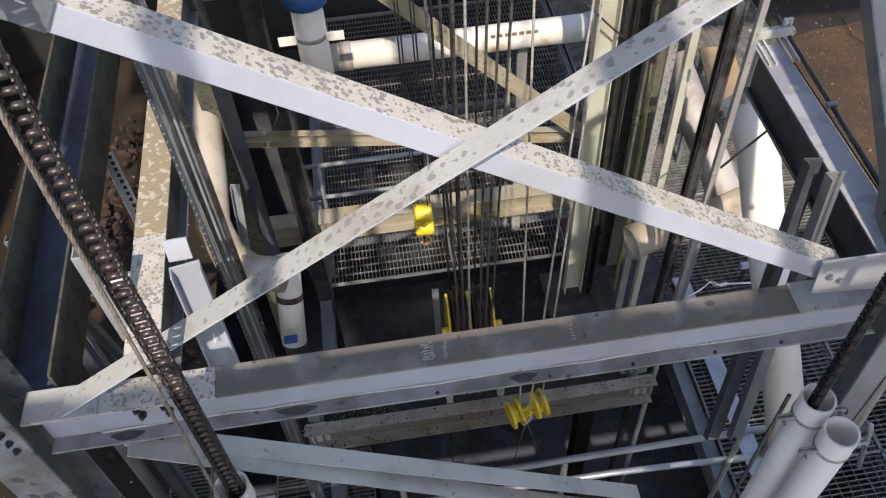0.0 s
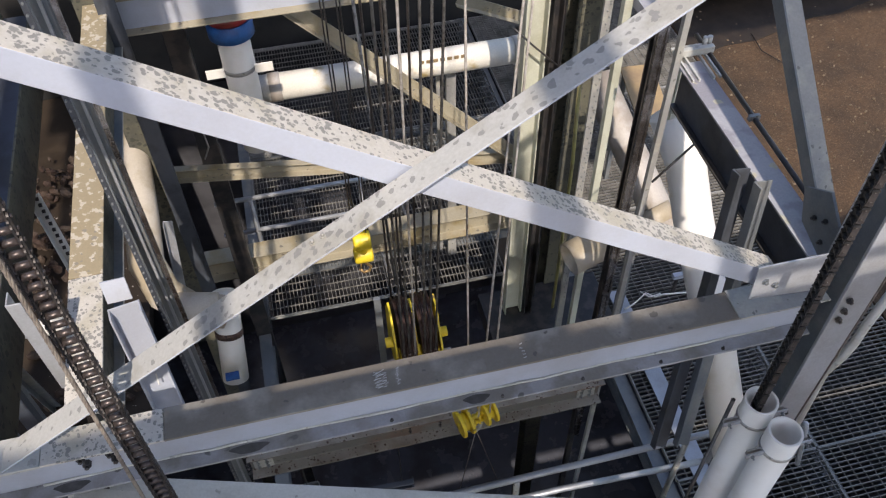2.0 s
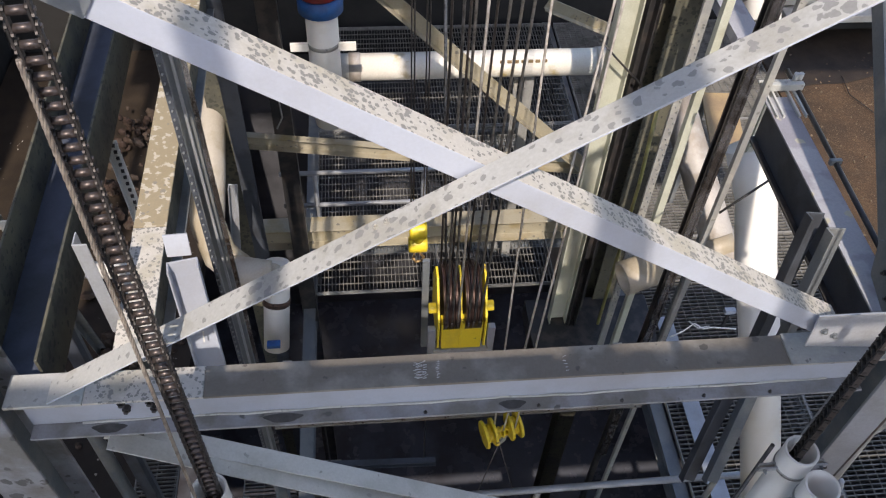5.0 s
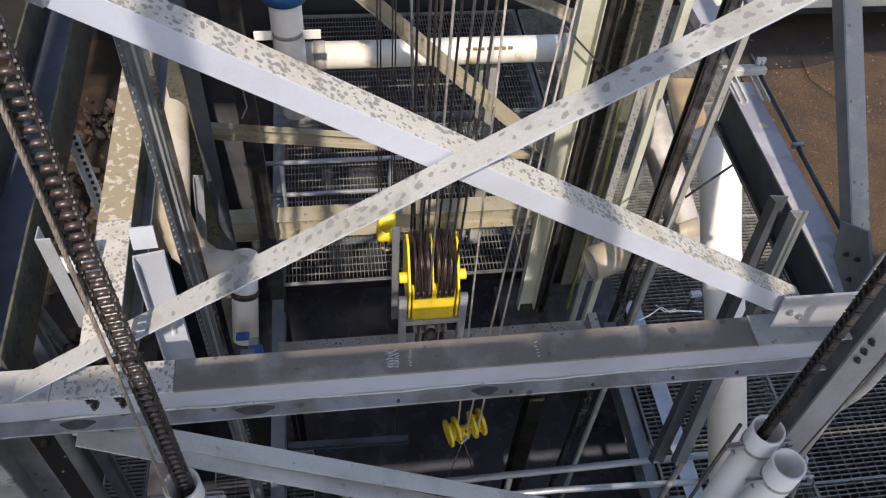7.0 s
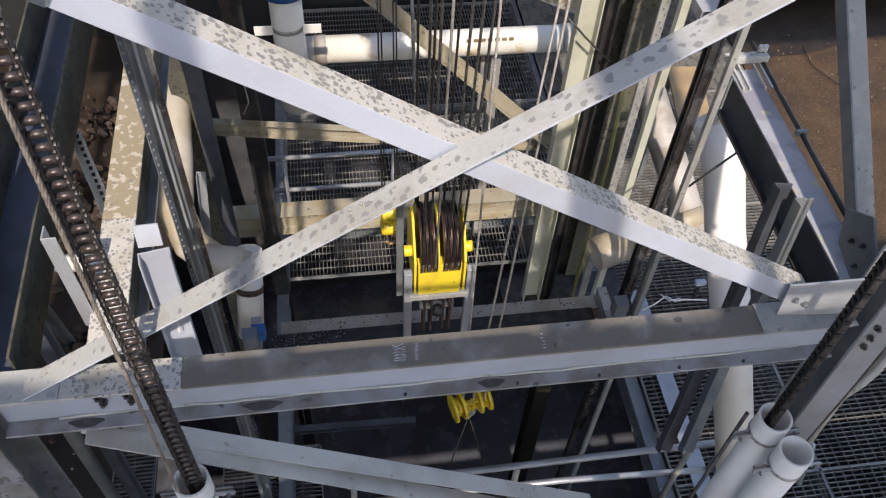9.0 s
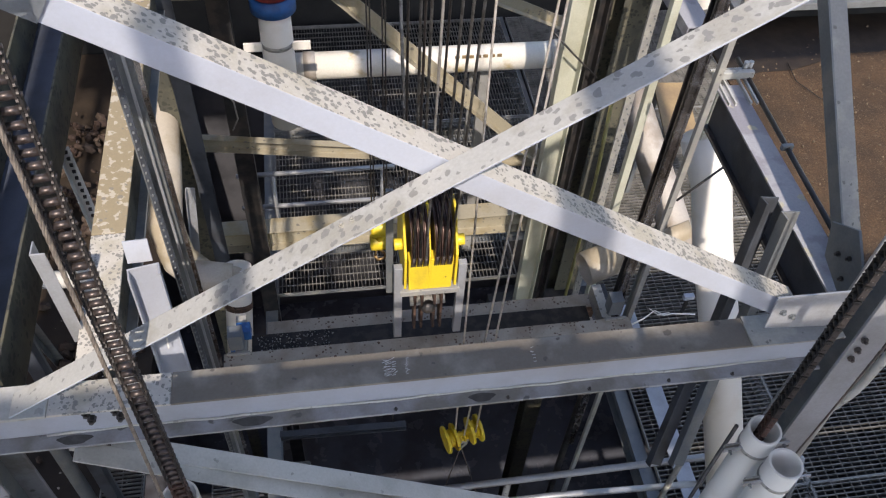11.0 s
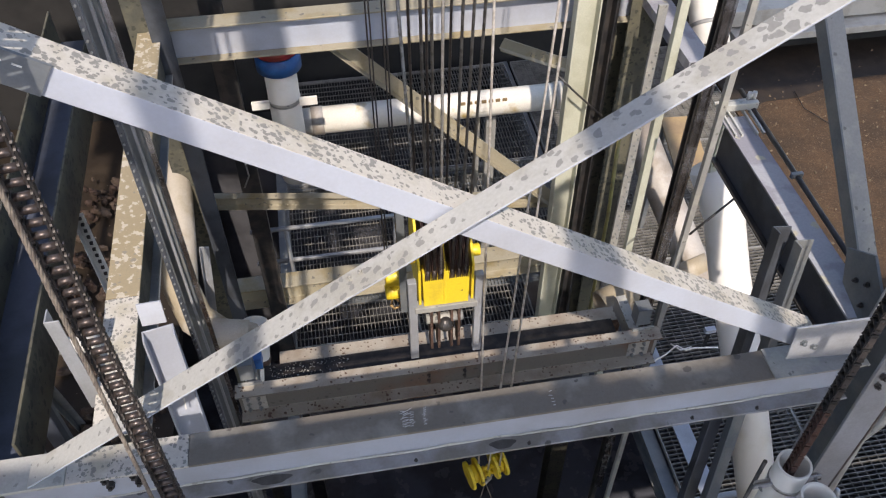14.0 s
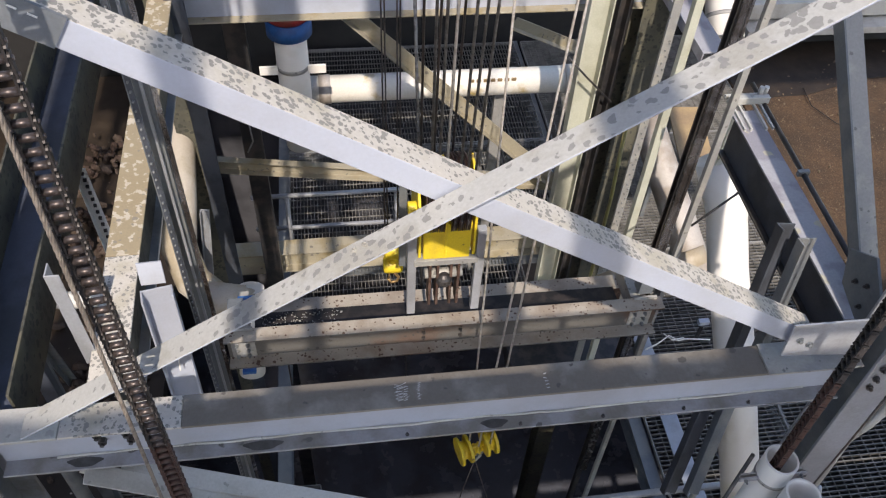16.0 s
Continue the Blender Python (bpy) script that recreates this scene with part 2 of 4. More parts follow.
def tube(bm, pts, r, sides=12, hollow=0.0, smooth=True):
    """A round bar or pipe along a line of points; hollow: the wall's thickness, open at the ends."""
    pts = [V(p) for p in pts]
    rings, inner = [], []
    up = None
    for i, p in enumerate(pts):
        d = ((pts[min(i + 1, len(pts) - 1)] - p).normalized() + (p - pts[max(i - 1, 0)]).normalized()).normalized()
        if up is None:
            up = d.orthogonal().normalized()
        up = (up - d * up.dot(d)).normalized()
        s = d.cross(up)
        k = 1.0
        if 0 < i < len(pts) - 1:
            k = 1 / max(0.5, d.dot((pts[i + 1] - p).normalized()))
        ring = []
        for store, rad in ((rings, r), (inner, r - hollow)):
            store.append([bm.verts.new(p + (up * math.cos(2 * math.pi * j / sides) + s * math.sin(2 * math.pi * j / sides)) * rad) for j in range(sides)]) if (store is rings or hollow) else None
    for i in range(len(pts) - 1):
        for j in range(sides):
            k = (j + 1) % sides
            fc = bm.faces.new((rings[i][j], rings[i][k], rings[i + 1][k], rings[i + 1][j]))
            fc.smooth = smooth
            if hollow:
                fc = bm.faces.new((inner[i][k], inner[i][j], inner[i + 1][j], inner[i + 1][k]))
                fc.smooth = smooth
    if hollow:
        for e in (0, -1):
            for j in range(sides):
                k = (j + 1) % sides
                f4 = (rings[e][k], rings[e][j], inner[e][j], inner[e][k])
                bm.faces.new(f4 if e == 0 else f4[::-1])
    else:
        bm.faces.new(rings[0][::-1])
        bm.faces.new(rings[-1])
    return bm


def arc(p0, corner, p1, r, n=5):
    """Points of a rounded corner between p0 and p1."""
    p0, c, p1 = V(p0), V(corner), V(p1)
    a, b = c + (p0 - c).normalized() * r, c + (p1 - c).normalized() * r
    out = []
    for i in range(n + 1):
        t = i / n
        out.append(a * (1 - t) ** 2 + c * 2 * t * (1 - t) + b * t * t)
    return out


def to_mesh(name, bm, mat, base):
    bmesh.ops.recalc_face_normals(bm, faces=bm.faces)
    for v in bm.verts:
        v.co -= base
    me = bpy.data.meshes.new(name)
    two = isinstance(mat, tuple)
    if two:                         # upper faces, then sides: stains, and sun or shade put into the colour
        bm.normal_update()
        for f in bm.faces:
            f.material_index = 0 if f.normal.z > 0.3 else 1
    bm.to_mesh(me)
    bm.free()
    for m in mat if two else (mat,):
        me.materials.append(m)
    return me


def solid(name, bm, mat, base, label="", category="", group="", kind="", bevel=0.0):
    """A thing that is one mesh, in world coordinates, with its origin at base."""
    base = V(base)
    ob = new(name, to_mesh(name, bm, mat, base))
    ob.location = base
    if bevel:
        soften(ob, bevel)
    return tagged(ob, label, category, group, kind)


def soften(ob, w):
    m = ob.modifiers.new("edges", "BEVEL")
    m.width, m.segments, m.limit_method, m.angle_limit = w, 2, "ANGLE", radians(50)


def thing(name, base, label, category, group="", kind=""):
    ob = new(name)
    ob.location = V(base)
    ob.empty_display_size = 0.1
    return tagged(ob, label, category, group, kind)


def origin_of(ob):
    o = V((0, 0, 0))
    while ob:
        o += ob.location
        ob = ob.parent
    return o


def part(name, bm, mat, parent, label="", bevel=0.0):
    """A part, built in world coordinates, under its thing or part."""
    o = origin_of(parent)
    ob = new(name, to_mesh(name, bm, mat, o))
    ob.parent = parent
    if bevel:
        soften(ob, bevel)
    return tagged(ob, label)


def B():
    return bmesh.new()


def bolt(parent, p, axis, r=0.016, h=0.014, mat=None, name="bolt"):
    p, axis = V(p), V(axis).normalized()
    bm = B()
    tube(bm, [p, p + axis * h], r, 6, smooth=False)
    tube(bm, [p + axis * h, p + axis * (h + 0.010)], r * 0.55, 8)
    return part(name, bm, mat or GALV_DARK, parent)


X, Y, Z = V((1, 0, 0)), V((0, 1, 0)), V((0, 0, 1))
BEAM_Z = 3.71                      # top of the horizontal frame

# ---- ground, pit and floors ----
PX0, PX1, PY0, PY1 = -4.6, 5.05, 0.6, 9.4      # the pit under the gratings
for name, lo, hi in (("ground", (PX1, -60, -0.4), (160, 260, -0.02)), ("ground", (-160, -60, -0.4), (PX0, 260, -0.02)),
                     ("ground", (PX0, PY1, -0.4), (PX1, 260, -0.02)), ("ground", (PX0, -60, -0.4), (PX1, PY0, -0.02))):
    solid(name, box(B(), lo, hi), SOIL, (lo[0], lo[1], -0.4), "brown bare gravelly soil round the pit", "ground", kind="structure")
solid("pit_floor", box(B(), (PX0, PY0, -6.3), (PX1, PY1, -6.1)), PIT, (0, 4, -6.3), "dark wet floor of the deep pit", "floor", kind="structure")
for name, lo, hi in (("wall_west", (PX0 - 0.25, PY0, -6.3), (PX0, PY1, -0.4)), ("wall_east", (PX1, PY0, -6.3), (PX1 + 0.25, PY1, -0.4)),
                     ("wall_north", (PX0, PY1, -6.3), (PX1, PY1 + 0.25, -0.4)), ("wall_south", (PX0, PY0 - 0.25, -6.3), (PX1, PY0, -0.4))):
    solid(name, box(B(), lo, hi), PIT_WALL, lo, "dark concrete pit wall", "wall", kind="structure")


def grating(x0, x1, y0, y1, z, label, px=0.032, py=0.05):
    """A bar grating panel: bearing bars along y, cross bars along x, and a frame."""
    g = thing("floor_grating", ((x0 + x1) / 2, (y0 + y1) / 2, z), label, "grating", "floor gratings")
    bm = B()
    deep_x, deep_y = (0.03, 0.012) if px < py else (0.012, 0.03)      # the closer bars carry the load
    for i in range(int((x1 - x0) / px) + 1):
        x = x0 + i * px
        box(bm, (x - 0.0024, y0, z - deep_x), (x + 0.0024, y1, z))
    for i in range(int((y1 - y0) / py) + 1):
        y = y0 + i * py
        box(bm, (x0, y - 0.0028, z - deep_y), (x1, y + 0.0028, z + 0.002))
    tagged(part("bar_infill", bm, GRATING, g), kind="stuff")
    bm = B()
    for lo, hi in (((x0 - 0.008, y0, z - 0.04), (x0 - 0.003, y1, z + 0.003)), ((x1 + 0.003, y0, z - 0.04), (x1 + 0.008, y1, z + 0.003)),
                   ((x0, y0 - 0.008, z - 0.04), (x1, y0 - 0.003, z + 0.003)), ((x0, y1 + 0.003, z - 0.04), (x1, y1 + 0.008, z + 0.003))):
        box(bm, lo, hi)
    part("frame", bm, GALV_DULL, g)
    return g


for y0, y1 in ((1.0, 2.45), (2.47, 3.9), (3.92, 5.4), (5.42, 7.2), (7.22, 9.2)):
    grating(2.50, 3.72, y0, y1, 0.0, "galvanised bar grating floor beside the pit", 0.085, 0.042)
    grating(3.74, 5.00, y0, y1, 0.0, "galvanised bar grating floor at the soil edge", 0.085, 0.042)
grating(-0.55, 0.62, 4.90, 5.50, 0.0, "galvanised bar grating strip along the pit edge", 0.036, 0.09)
grating(0.64, 1.75, 4.90, 5.50, 0.0, "galvanised bar grating strip along the pit edge", 0.036, 0.09)
grating(-0.55, 0.95, 5.75, 7.2, 0.0, "galvanised bar grating behind the handrail", 0.036, 0.10)
grating(0.97, 2.4, 5.75, 7.2, 0.0, "galvanised bar grating behind the handrail", 0.036, 0.10)
grating(-0.55, 2.4, 7.25, 9.2, 0.0, "dark bar grating at the back of the pit", 0.036, 0.10)
grating(-2.05, -1.72, 1.7, 3.45, -0.3, "narrow bar grating by the yard floor", 0.16, 0.036)
grating(-1.15, -0.35, 1.2, 3.3, -0.3, "bar grating below the tower side", 0.16, 0.036)

# added walls: they block sky and far soil, their colour stands in for darkness
for name, lo, hi in (("wall_shade_north", (-4.6, 9.34, -0.5), (5.0, 9.6, 7.5)), ("wall_shade_west", (-4.85, 0.7, -0.5), (-4.54, 9.6, 7.5))):
    solid(name, box(B(), lo, hi), SHADE_CONCRETE, lo, "near-black wall added to darken the back of the pit yard", "wall", kind="structure")
slab = thing("concrete_slab", (9, 9.4, 0), "pale raised concrete slab beyond the soil", "slab")
part("top", box(B(), (5.3, 8.75, 0.50), (14, 12.5, 0.72)), POST_PALE, slab, bevel=0.01)
part("ledge", box(B(), (5.3, 8.55, 0.36), (14, 8.9, 0.46)), POST_PALE, slab, bevel=0.01)
# near-black face added for the band of shade under the slab edge
part("shade_recess", box(B(), (5.35, 8.95, -0.02), (13.9, 9.1, 0.36)), SHADE_CONCRETE, slab)

# shadow band on the soil, drawn as a dark sheet along the slab
bm = B()
edge = [(5.06 + 0.45 * k, 7.67 + 0.095 * k + 0.05 * math.sin(2.1 * k)) for k in range(12)]
prism(bm, edge + [(x, 8.97) for x in (10.0, 5.06)], (0, 0, -0.02), (0, 0, -0.012), X)
solid("shade_strip", bm, SHADE_MUD, (7, 8.5, -0.02), "dark strip standing in for shade on the soil by the slab", "ground", kind="structure")

bm = B()
rng = random.Random(4)
for k in range(900):
    x, y = rng.uniform(5.08, 9.0), rng.uniform(3.6, 8.7)
    r = 0.006 + 0.016 * rng.random() ** 3
    m = Matrix.Translation((x, y, -0.02 + r * 0.3)) @ Euler((rng.random() * 3, rng.random() * 3, 0)).to_matrix().to_4x4() @ Matrix.Diagonal((1.3, 1, 0.7, 1))
    bmesh.ops.create_icosphere(bm, subdivisions=1, radius=r, matrix=m)
solid("gravel", bm, GRAVEL, (7, 6, -0.02), "loose small stones on the brown soil", "gravel", kind="stuff")

# wet floor whose near-black colour includes the shade on this side
solid("yard_floor", box(B(), (-4.5, 1.6, -0.5), (-1.75, 9.3, -0.35)), SHADE_MUD, (-3, 5, -0.5), "wet yard floor beside the pit, coloured dark for shade", "floor", kind="structure")
bm = B()
for k in range(420):
    x, y = rng.uniform(-4.4, -1.8), rng.uniform(2.0, 8.0)
    r = 0.004 + 0.011 * rng.random() ** 3
    m = Matrix.Translation((x, y, -0.35 + r * 0.3)) @ Euler((rng.random() * 3, rng.random() * 3, 0)).to_matrix().to_4x4() @ Matrix.Diagonal((1.3, 1, 0.7, 1))
    bmesh.ops.create_icosphere(bm, subdivisions=1, radius=r, matrix=m)
solid("chippings", bm, PALE_CHIP, (-3, 5, -0.35), "pale stone chippings scattered on the wet floor", "gravel", kind="stuff")

rg = random.Random(8)
for cx, cy, w, n_st in ((-2.65, 6.5, 0.5, 70), (-2.9, 6.2, 0.4, 50), (-2.75, 7.6, 0.5, 60), (-2.3, 4.6, 0.4, 50), (-3.4, 5.2, 0.6, 60), (-3.1, 3.6, 0.5, 50)):
    bm = B()
    for k in range(n_st):
        x, y = rg.gauss(cx, w * 0.45), rg.gauss(cy, w * 0.45)
        r = rg.uniform(0.02, 0.065)
        h = max(0.0, 0.28 - math.hypot(x - cx, y - cy) * 0.35)
        m = Matrix.Translation((x, y, -0.35 + h * rg.random())) @ Euler((rg.random() * 3, rg.random() * 3, 0)).to_matrix().to_4x4() @ Matrix.Diagonal((1.4, 1, 0.7, 1))
        bmesh.ops.create_icosphere(bm, subdivisions=1, radius=r, matrix=m)
    solid("rubble", bm, RUBBLE, (cx, cy, -0.35), "reddish broken rubble heaped on the yard floor", "rubble", kind="stuff")

# joists under the gratings
for k, (a, b) in enumerate((((2.42, 0.8, -0.16), (2.42, 9.3, -0.16)), ((-0.62, 0.8, -0.16), (-0.62, 9.3, -0.16)), ((3.73, 0.8, -0.16), (3.73, 9.3, -0.16)),
                            ((-0.62, 5.62, -0.17), (2.42, 5.62, -0.17)), ((-0.62, 7.22, -0.17), (2.42, 7.22, -0.17)))):
    solid("floor_joist", prism(B(), profile_i(0.22, 0.11, 0.008, 0.012), a, b, Z), GALV_DARK, a, "dark steel floor joist under the gratings", "joist", "floor joists")
# ---- tower frame ----
IB = profile_i(0.24, 0.132, 0.008, 0.012)
main_beam = thing("steel_beam", (0.3, 1.635, BEAM_Z - 0.24), "galvanised steel I-beam with grimy flange and chalk marks", "beam")
# one flange in three colours: grimy and shaded, then two paler sunlit ends
part("top_flange", box(B(), (-0.615, 1.569, BEAM_Z - 0.012), (1.93, 1.701, BEAM_Z)), GALV_DIRT_SHADE, main_beam, "grimy grey top flange darkened for shade", bevel=0.003)
part("sunlit_flange_end", box(B(), (-1.03, 1.569, BEAM_Z - 0.012), (-0.616, 1.701, BEAM_Z)), GALV_SPOT, main_beam, "flange end with dark spots, coloured pale as sunlit", bevel=0.003)
part("sunlit_flange_end", box(B(), (-1.298, 1.567, BEAM_Z - 0.012), (-1.031, 1.703, BEAM_Z + 0.004)), GALV_PALE2, main_beam, "flange end coloured pale as sunlit", bevel=0.003)
part("web", box(B(), (-1.28, 1.631, BEAM_Z - 0.228), (1.93, 1.639, BEAM_Z - 0.0125)), GALV_SKYLIT, main_beam, "zinc web with skylight blue in its colour")
part("bottom_flange", box(B(), (-1.28, 1.569, BEAM_Z - 0.24), (1.93, 1.701, BEAM_Z - 0.2285)), GALV_STAIN, main_beam, "stained lower flange", bevel=0.003)
for x, w in ((-0.36, 0.14), (0.52, 0.10), (-1.0, 0.12)):
    part("dirt_blotch", prism(B(), [(0.5 * w * math.cos(a) * (1 + 0.2 * math.sin(3 * a)), 0.020 * math.sin(a)) for a in np.linspace(0, 2 * math.pi, 25)[:-1]], (x, 1.598, BEAM_Z - 0.2284), (x, 1.598, BEAM_Z - 0.2275), X), DARK_DIRT, main_beam, "dark oily blotch")
for x in (-0.925, -0.825):
    for dx, dz in ((0, 0.025), (0.008, -0.022)):
        bolt(main_beam, (x + dx, 1.630, 3.60 + dz), -Y, 0.015, 0.022, DARK_STEEL)
for x in (0.18, 0.62, 0.95, 1.28, 1.55):
    bolt(main_beam, (x, 1.585, BEAM_Z - 0.2285), Z, 0.008, 0.002, DARK_STEEL, "hole_plug")
# chalk strokes on the flange
for x, n, w in ((0.150, 13, 0.022), (0.175, 10, 0.014), (0.225, 9, 0.010), (0.70, 5, 0.012)):
    bm = B()
    for i in range(n):
        y = 1.595 + 0.075 * i / n
        xx = x + random.uniform(-0.4, 0.4) * w
        prism(bm, profile_r(0.0016, 0.001), (xx - w / 2, y, BEAM_Z + 0.0012), (xx + w / 2, y + random.uniform(-0.006, 0.01), BEAM_Z + 0.0012), Y)
    part("chalk_mark", bm, CHALK, main_beam, "white chalk strokes")
# weld bead along the root of the lower flange
part("weld_bead", tube(B(), [(x / 10, 1.629 - 0.003 * math.sin(x * 7.3), BEAM_Z - 0.226 + 0.004 * math.sin(x * 2.9)) for x in range(-11, 19)], 0.0055, 6), GALV_PALE2, main_beam)

far_beam = thing("steel_beam", (0.5, 4.51, BEAM_Z - 0.24), "galvanised steel I-beam with tan stained flanges and a bluish web", "beam")
part("top_flange", box(B(), (-0.93, 4.444, BEAM_Z - 0.012), (2.0, 4.576, BEAM_Z)), GALV_WARM, far_beam, "tan stained top flange", bevel=0.003)
part("web", box(B(), (-0.93, 4.506, BEAM_Z - 0.228), (2.0, 4.514, BEAM_Z - 0.0125)), GALV_SKYLIT, far_beam, "zinc web with skylight blue in its colour")
part("bottom_flange", box(B(), (-0.93, 4.444, BEAM_Z - 0.24), (2.0, 4.576, BEAM_Z - 0.2285)), GALV_WARM, far_beam, bevel=0.003)
for x in (1.82, 1.88):
    for z in (3.53, 3.60):
        bolt(far_beam, (x, 4.505, z), -Y, 0.014, 0.014, DARK_STEEL)
part("end_plate", box(B(), (-0.945, 4.44, 3.46), (-0.932, 4.58, 3.72)), GALV, far_beam)

# cross braces of the front face
bm = B()
A0, A1 = V((-0.651, 1.600, 5.376)), V((1.646, 1.600, 3.922))
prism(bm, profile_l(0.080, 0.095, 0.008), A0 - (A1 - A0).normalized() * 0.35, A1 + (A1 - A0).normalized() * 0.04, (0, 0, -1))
brace_a = solid("cross_brace", bm, (GALV_SPOT, GALV_SKYLIT), (A0 + A1) / 2, "galvanised angle brace with grey blotches on its upper leg", "brace", "cross braces", bevel=0.002)
bm = B()
C0, C1 = V((-1.094, 1.590, 3.842)), V((1.136, 1.590, 5.314))
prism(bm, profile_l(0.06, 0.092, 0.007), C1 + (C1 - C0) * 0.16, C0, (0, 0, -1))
brace_b = solid("cross_brace", bm, (GALV_BLOT, GALV_SKYLIT), (C0 + C1) / 2, "galvanised angle brace with dark water blotches lying over the other", "brace", "cross braces", bevel=0.002)
for q in (0.498, 0.512):
    p = C0.lerp(C1, q)
    bolt(brace_b, p + V((0, -0.03, 0.001)), (0, 0, 1), 0.009, 0.006, GALV_DULL)
# splice plate at the top of the first brace
d = (A1 - A0).normalized()
bm = B()
prism(bm, profile_r(0.085, 0.008), A0 - d * 0.3 + V((0, -0.006, -0.040)), A0 + d * 0.10 + V((0, -0.006, -0.040)), Z)
plate = part("splice_plate", bm, GALV_DARK, brace_a, "grey splice plate with white marks")
for k in (0.06, 0.10, 0.14):
    part("paint_mark", prism(B(), profile_r(0.004, 0.002), A0 + d * (k - 0.1) + V((0, -0.0115, -0.02)), A0 + d * (k - 0.08) + V((0, -0.0115, -0.02)), Z), CHALK, plate)
# gusset at the right end of the beam
bm = B()
g = [V((1.540, 1.565, 4.016)), V((1.841, 1.565, 4.016)), V((1.875, 1.565, 3.799)), V((1.553, 1.565, 3.832))]
prism(bm, [(p.x, p.z) for p in g], (0, 1.573, 0), (0, 1.565, 0), X)
gusset = part("gusset_plate", bm, GALV, main_beam, "upright gusset plate with two bolts", bevel=0.002)
for p in ((1.589, 1.564, 3.930), (1.636, 1.564, 3.899)):
    bolt(gusset, p, -Y, 0.014, 0.005, GALV_DARK)
part("cover_plate", box(B(), (1.55, 1.560, BEAM_Z + 0.0005), (1.93, 1.70, BEAM_Z + 0.010)), GALV_DULL, main_beam)

# lower double brace, two angles back to back
low_brace = thing("double_brace", (-0.070, 1.620, 2.867), "pair of galvanised angles back to back below the beam", "brace")
for k, (p, q) in enumerate((((-0.893, 1.660, 3.395), (1.186, 1.660, 2.090)), ((-0.996, 1.600, 3.477), (1.160, 1.600, 1.984)))):
    part("angle", prism(B(), profile_l(0.075, 0.085, 0.008), q, p, (0, 0, -1)), GALV_PALE2, low_brace, bevel=0.002)
part("spacer", prism(B(), profile_r(0.09, 0.02), (-0.985, 1.600, 3.368), (-0.867, 1.600, 3.298), Z), GALV, low_brace)

# legs
def tower_leg(x, y, w, mats, label):
    """An H-section leg: two flanges facing front and back, and the web between them."""
    t = thing("tower_leg", (x, y, -6.1), label, "tower leg", "tower legs")
    for s in (-1, 1):
        part("flange", box(B(), (x - w / 2, y + s * w / 2 - 0.007, -6.1), (x + w / 2, y + s * w / 2 + 0.007, 8.8)), mats[0], t, bevel=0.003)
    # the recessed web gets a darker colour in place of shade between the flanges
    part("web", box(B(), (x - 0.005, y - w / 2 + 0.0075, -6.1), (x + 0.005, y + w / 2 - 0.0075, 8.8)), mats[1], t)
    return t


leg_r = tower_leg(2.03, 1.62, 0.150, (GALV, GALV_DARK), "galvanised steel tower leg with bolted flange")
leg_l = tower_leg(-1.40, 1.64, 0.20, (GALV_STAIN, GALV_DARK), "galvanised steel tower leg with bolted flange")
for z in (3.735, 3.67, 3.61, 2.9, 2.84):
    for lg, x in ((leg_r, 1.985), (leg_l, -1.345)):
        bolt(lg, (x, 1.532, z), -Y, 0.014, 0.012, DARK_STEEL)
for x in (-0.97, 2.06):
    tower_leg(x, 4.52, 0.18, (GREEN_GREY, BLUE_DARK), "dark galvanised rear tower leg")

# side beams at the level of the front beam
side_l = thing("side_beam", (-0.93, 3.0, 3.48), "side beam with peeling beige zinc skin and a shade-dark web", "beam")
part("top_plate", prism(B(), profile_r(0.134, 0.012), (-0.908, 2.39, 3.717), (-0.945, 4.42, 3.717), X), GALV_SCALE, side_l, "beige peeling top flange", bevel=0.002)
part("top_plate", prism(B(), profile_r(0.134, 0.012), (-0.888, 1.73, 3.717), (-0.908, 2.385, 3.717), X), GALV_SPOT, side_l, "pale spotted top flange", bevel=0.002)
# web and lower flange coloured dark for the shade under the top plate
part("web", prism(B(), profile_r(0.010, 0.20), (-0.855, 1.73, 3.608), (-0.905, 4.42, 3.608), X), (GALV_DARK, GREEN_GREY), side_l, "mottled web darkened for shade")
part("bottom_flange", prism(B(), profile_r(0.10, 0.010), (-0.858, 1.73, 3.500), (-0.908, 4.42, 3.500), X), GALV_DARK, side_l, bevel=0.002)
outer_l = thing("side_beam", (-1.3, 3.0, 3.5), "mossy olive outer side beam lying on its side with a bluish web", "beam")
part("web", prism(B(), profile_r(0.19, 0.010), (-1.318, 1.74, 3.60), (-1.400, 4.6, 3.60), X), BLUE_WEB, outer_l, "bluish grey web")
part("flange", prism(B(), profile_r(0.012, 0.26), (-1.216, 1.74, 3.61), (-1.298, 4.6, 3.61), X), GREEN_GREY, outer_l, "mossy mottled flange", bevel=0.003)
part("flange", prism(B(), profile_r(0.012, 0.30), (-1.420, 1.74, 3.66), (-1.502, 4.6, 3.66), X), GREEN_GREY, outer_l, "olive flange", bevel=0.003)
# right side beam: flanges, a dark web, and twin rails clamped on at its far end
side_r = thing("side_beam", (2.03, 2.4, 3.4), "galvanised I-section side beam with painted dapple and a shade-dark web", "beam")
# shadow dapple is in the flange's colour
part("top_flange", prism(B(), profile_r(0.133, 0.012), (2.024, 1.78, 3.714), (2.040, 3.10, 3.714), X), GALV_DAPPLED_TOP, side_r, "bluish top flange with sun and shadow patches in its colour", bevel=0.002)
# dark colours below the flange take the place of its shade
part("web", prism(B(), profile_r(0.010, 0.24), (2.000, 1.78, 3.586), (2.016, 3.10, 3.586), X), BLUE_DARK, side_r, "grey web darkened for shade")
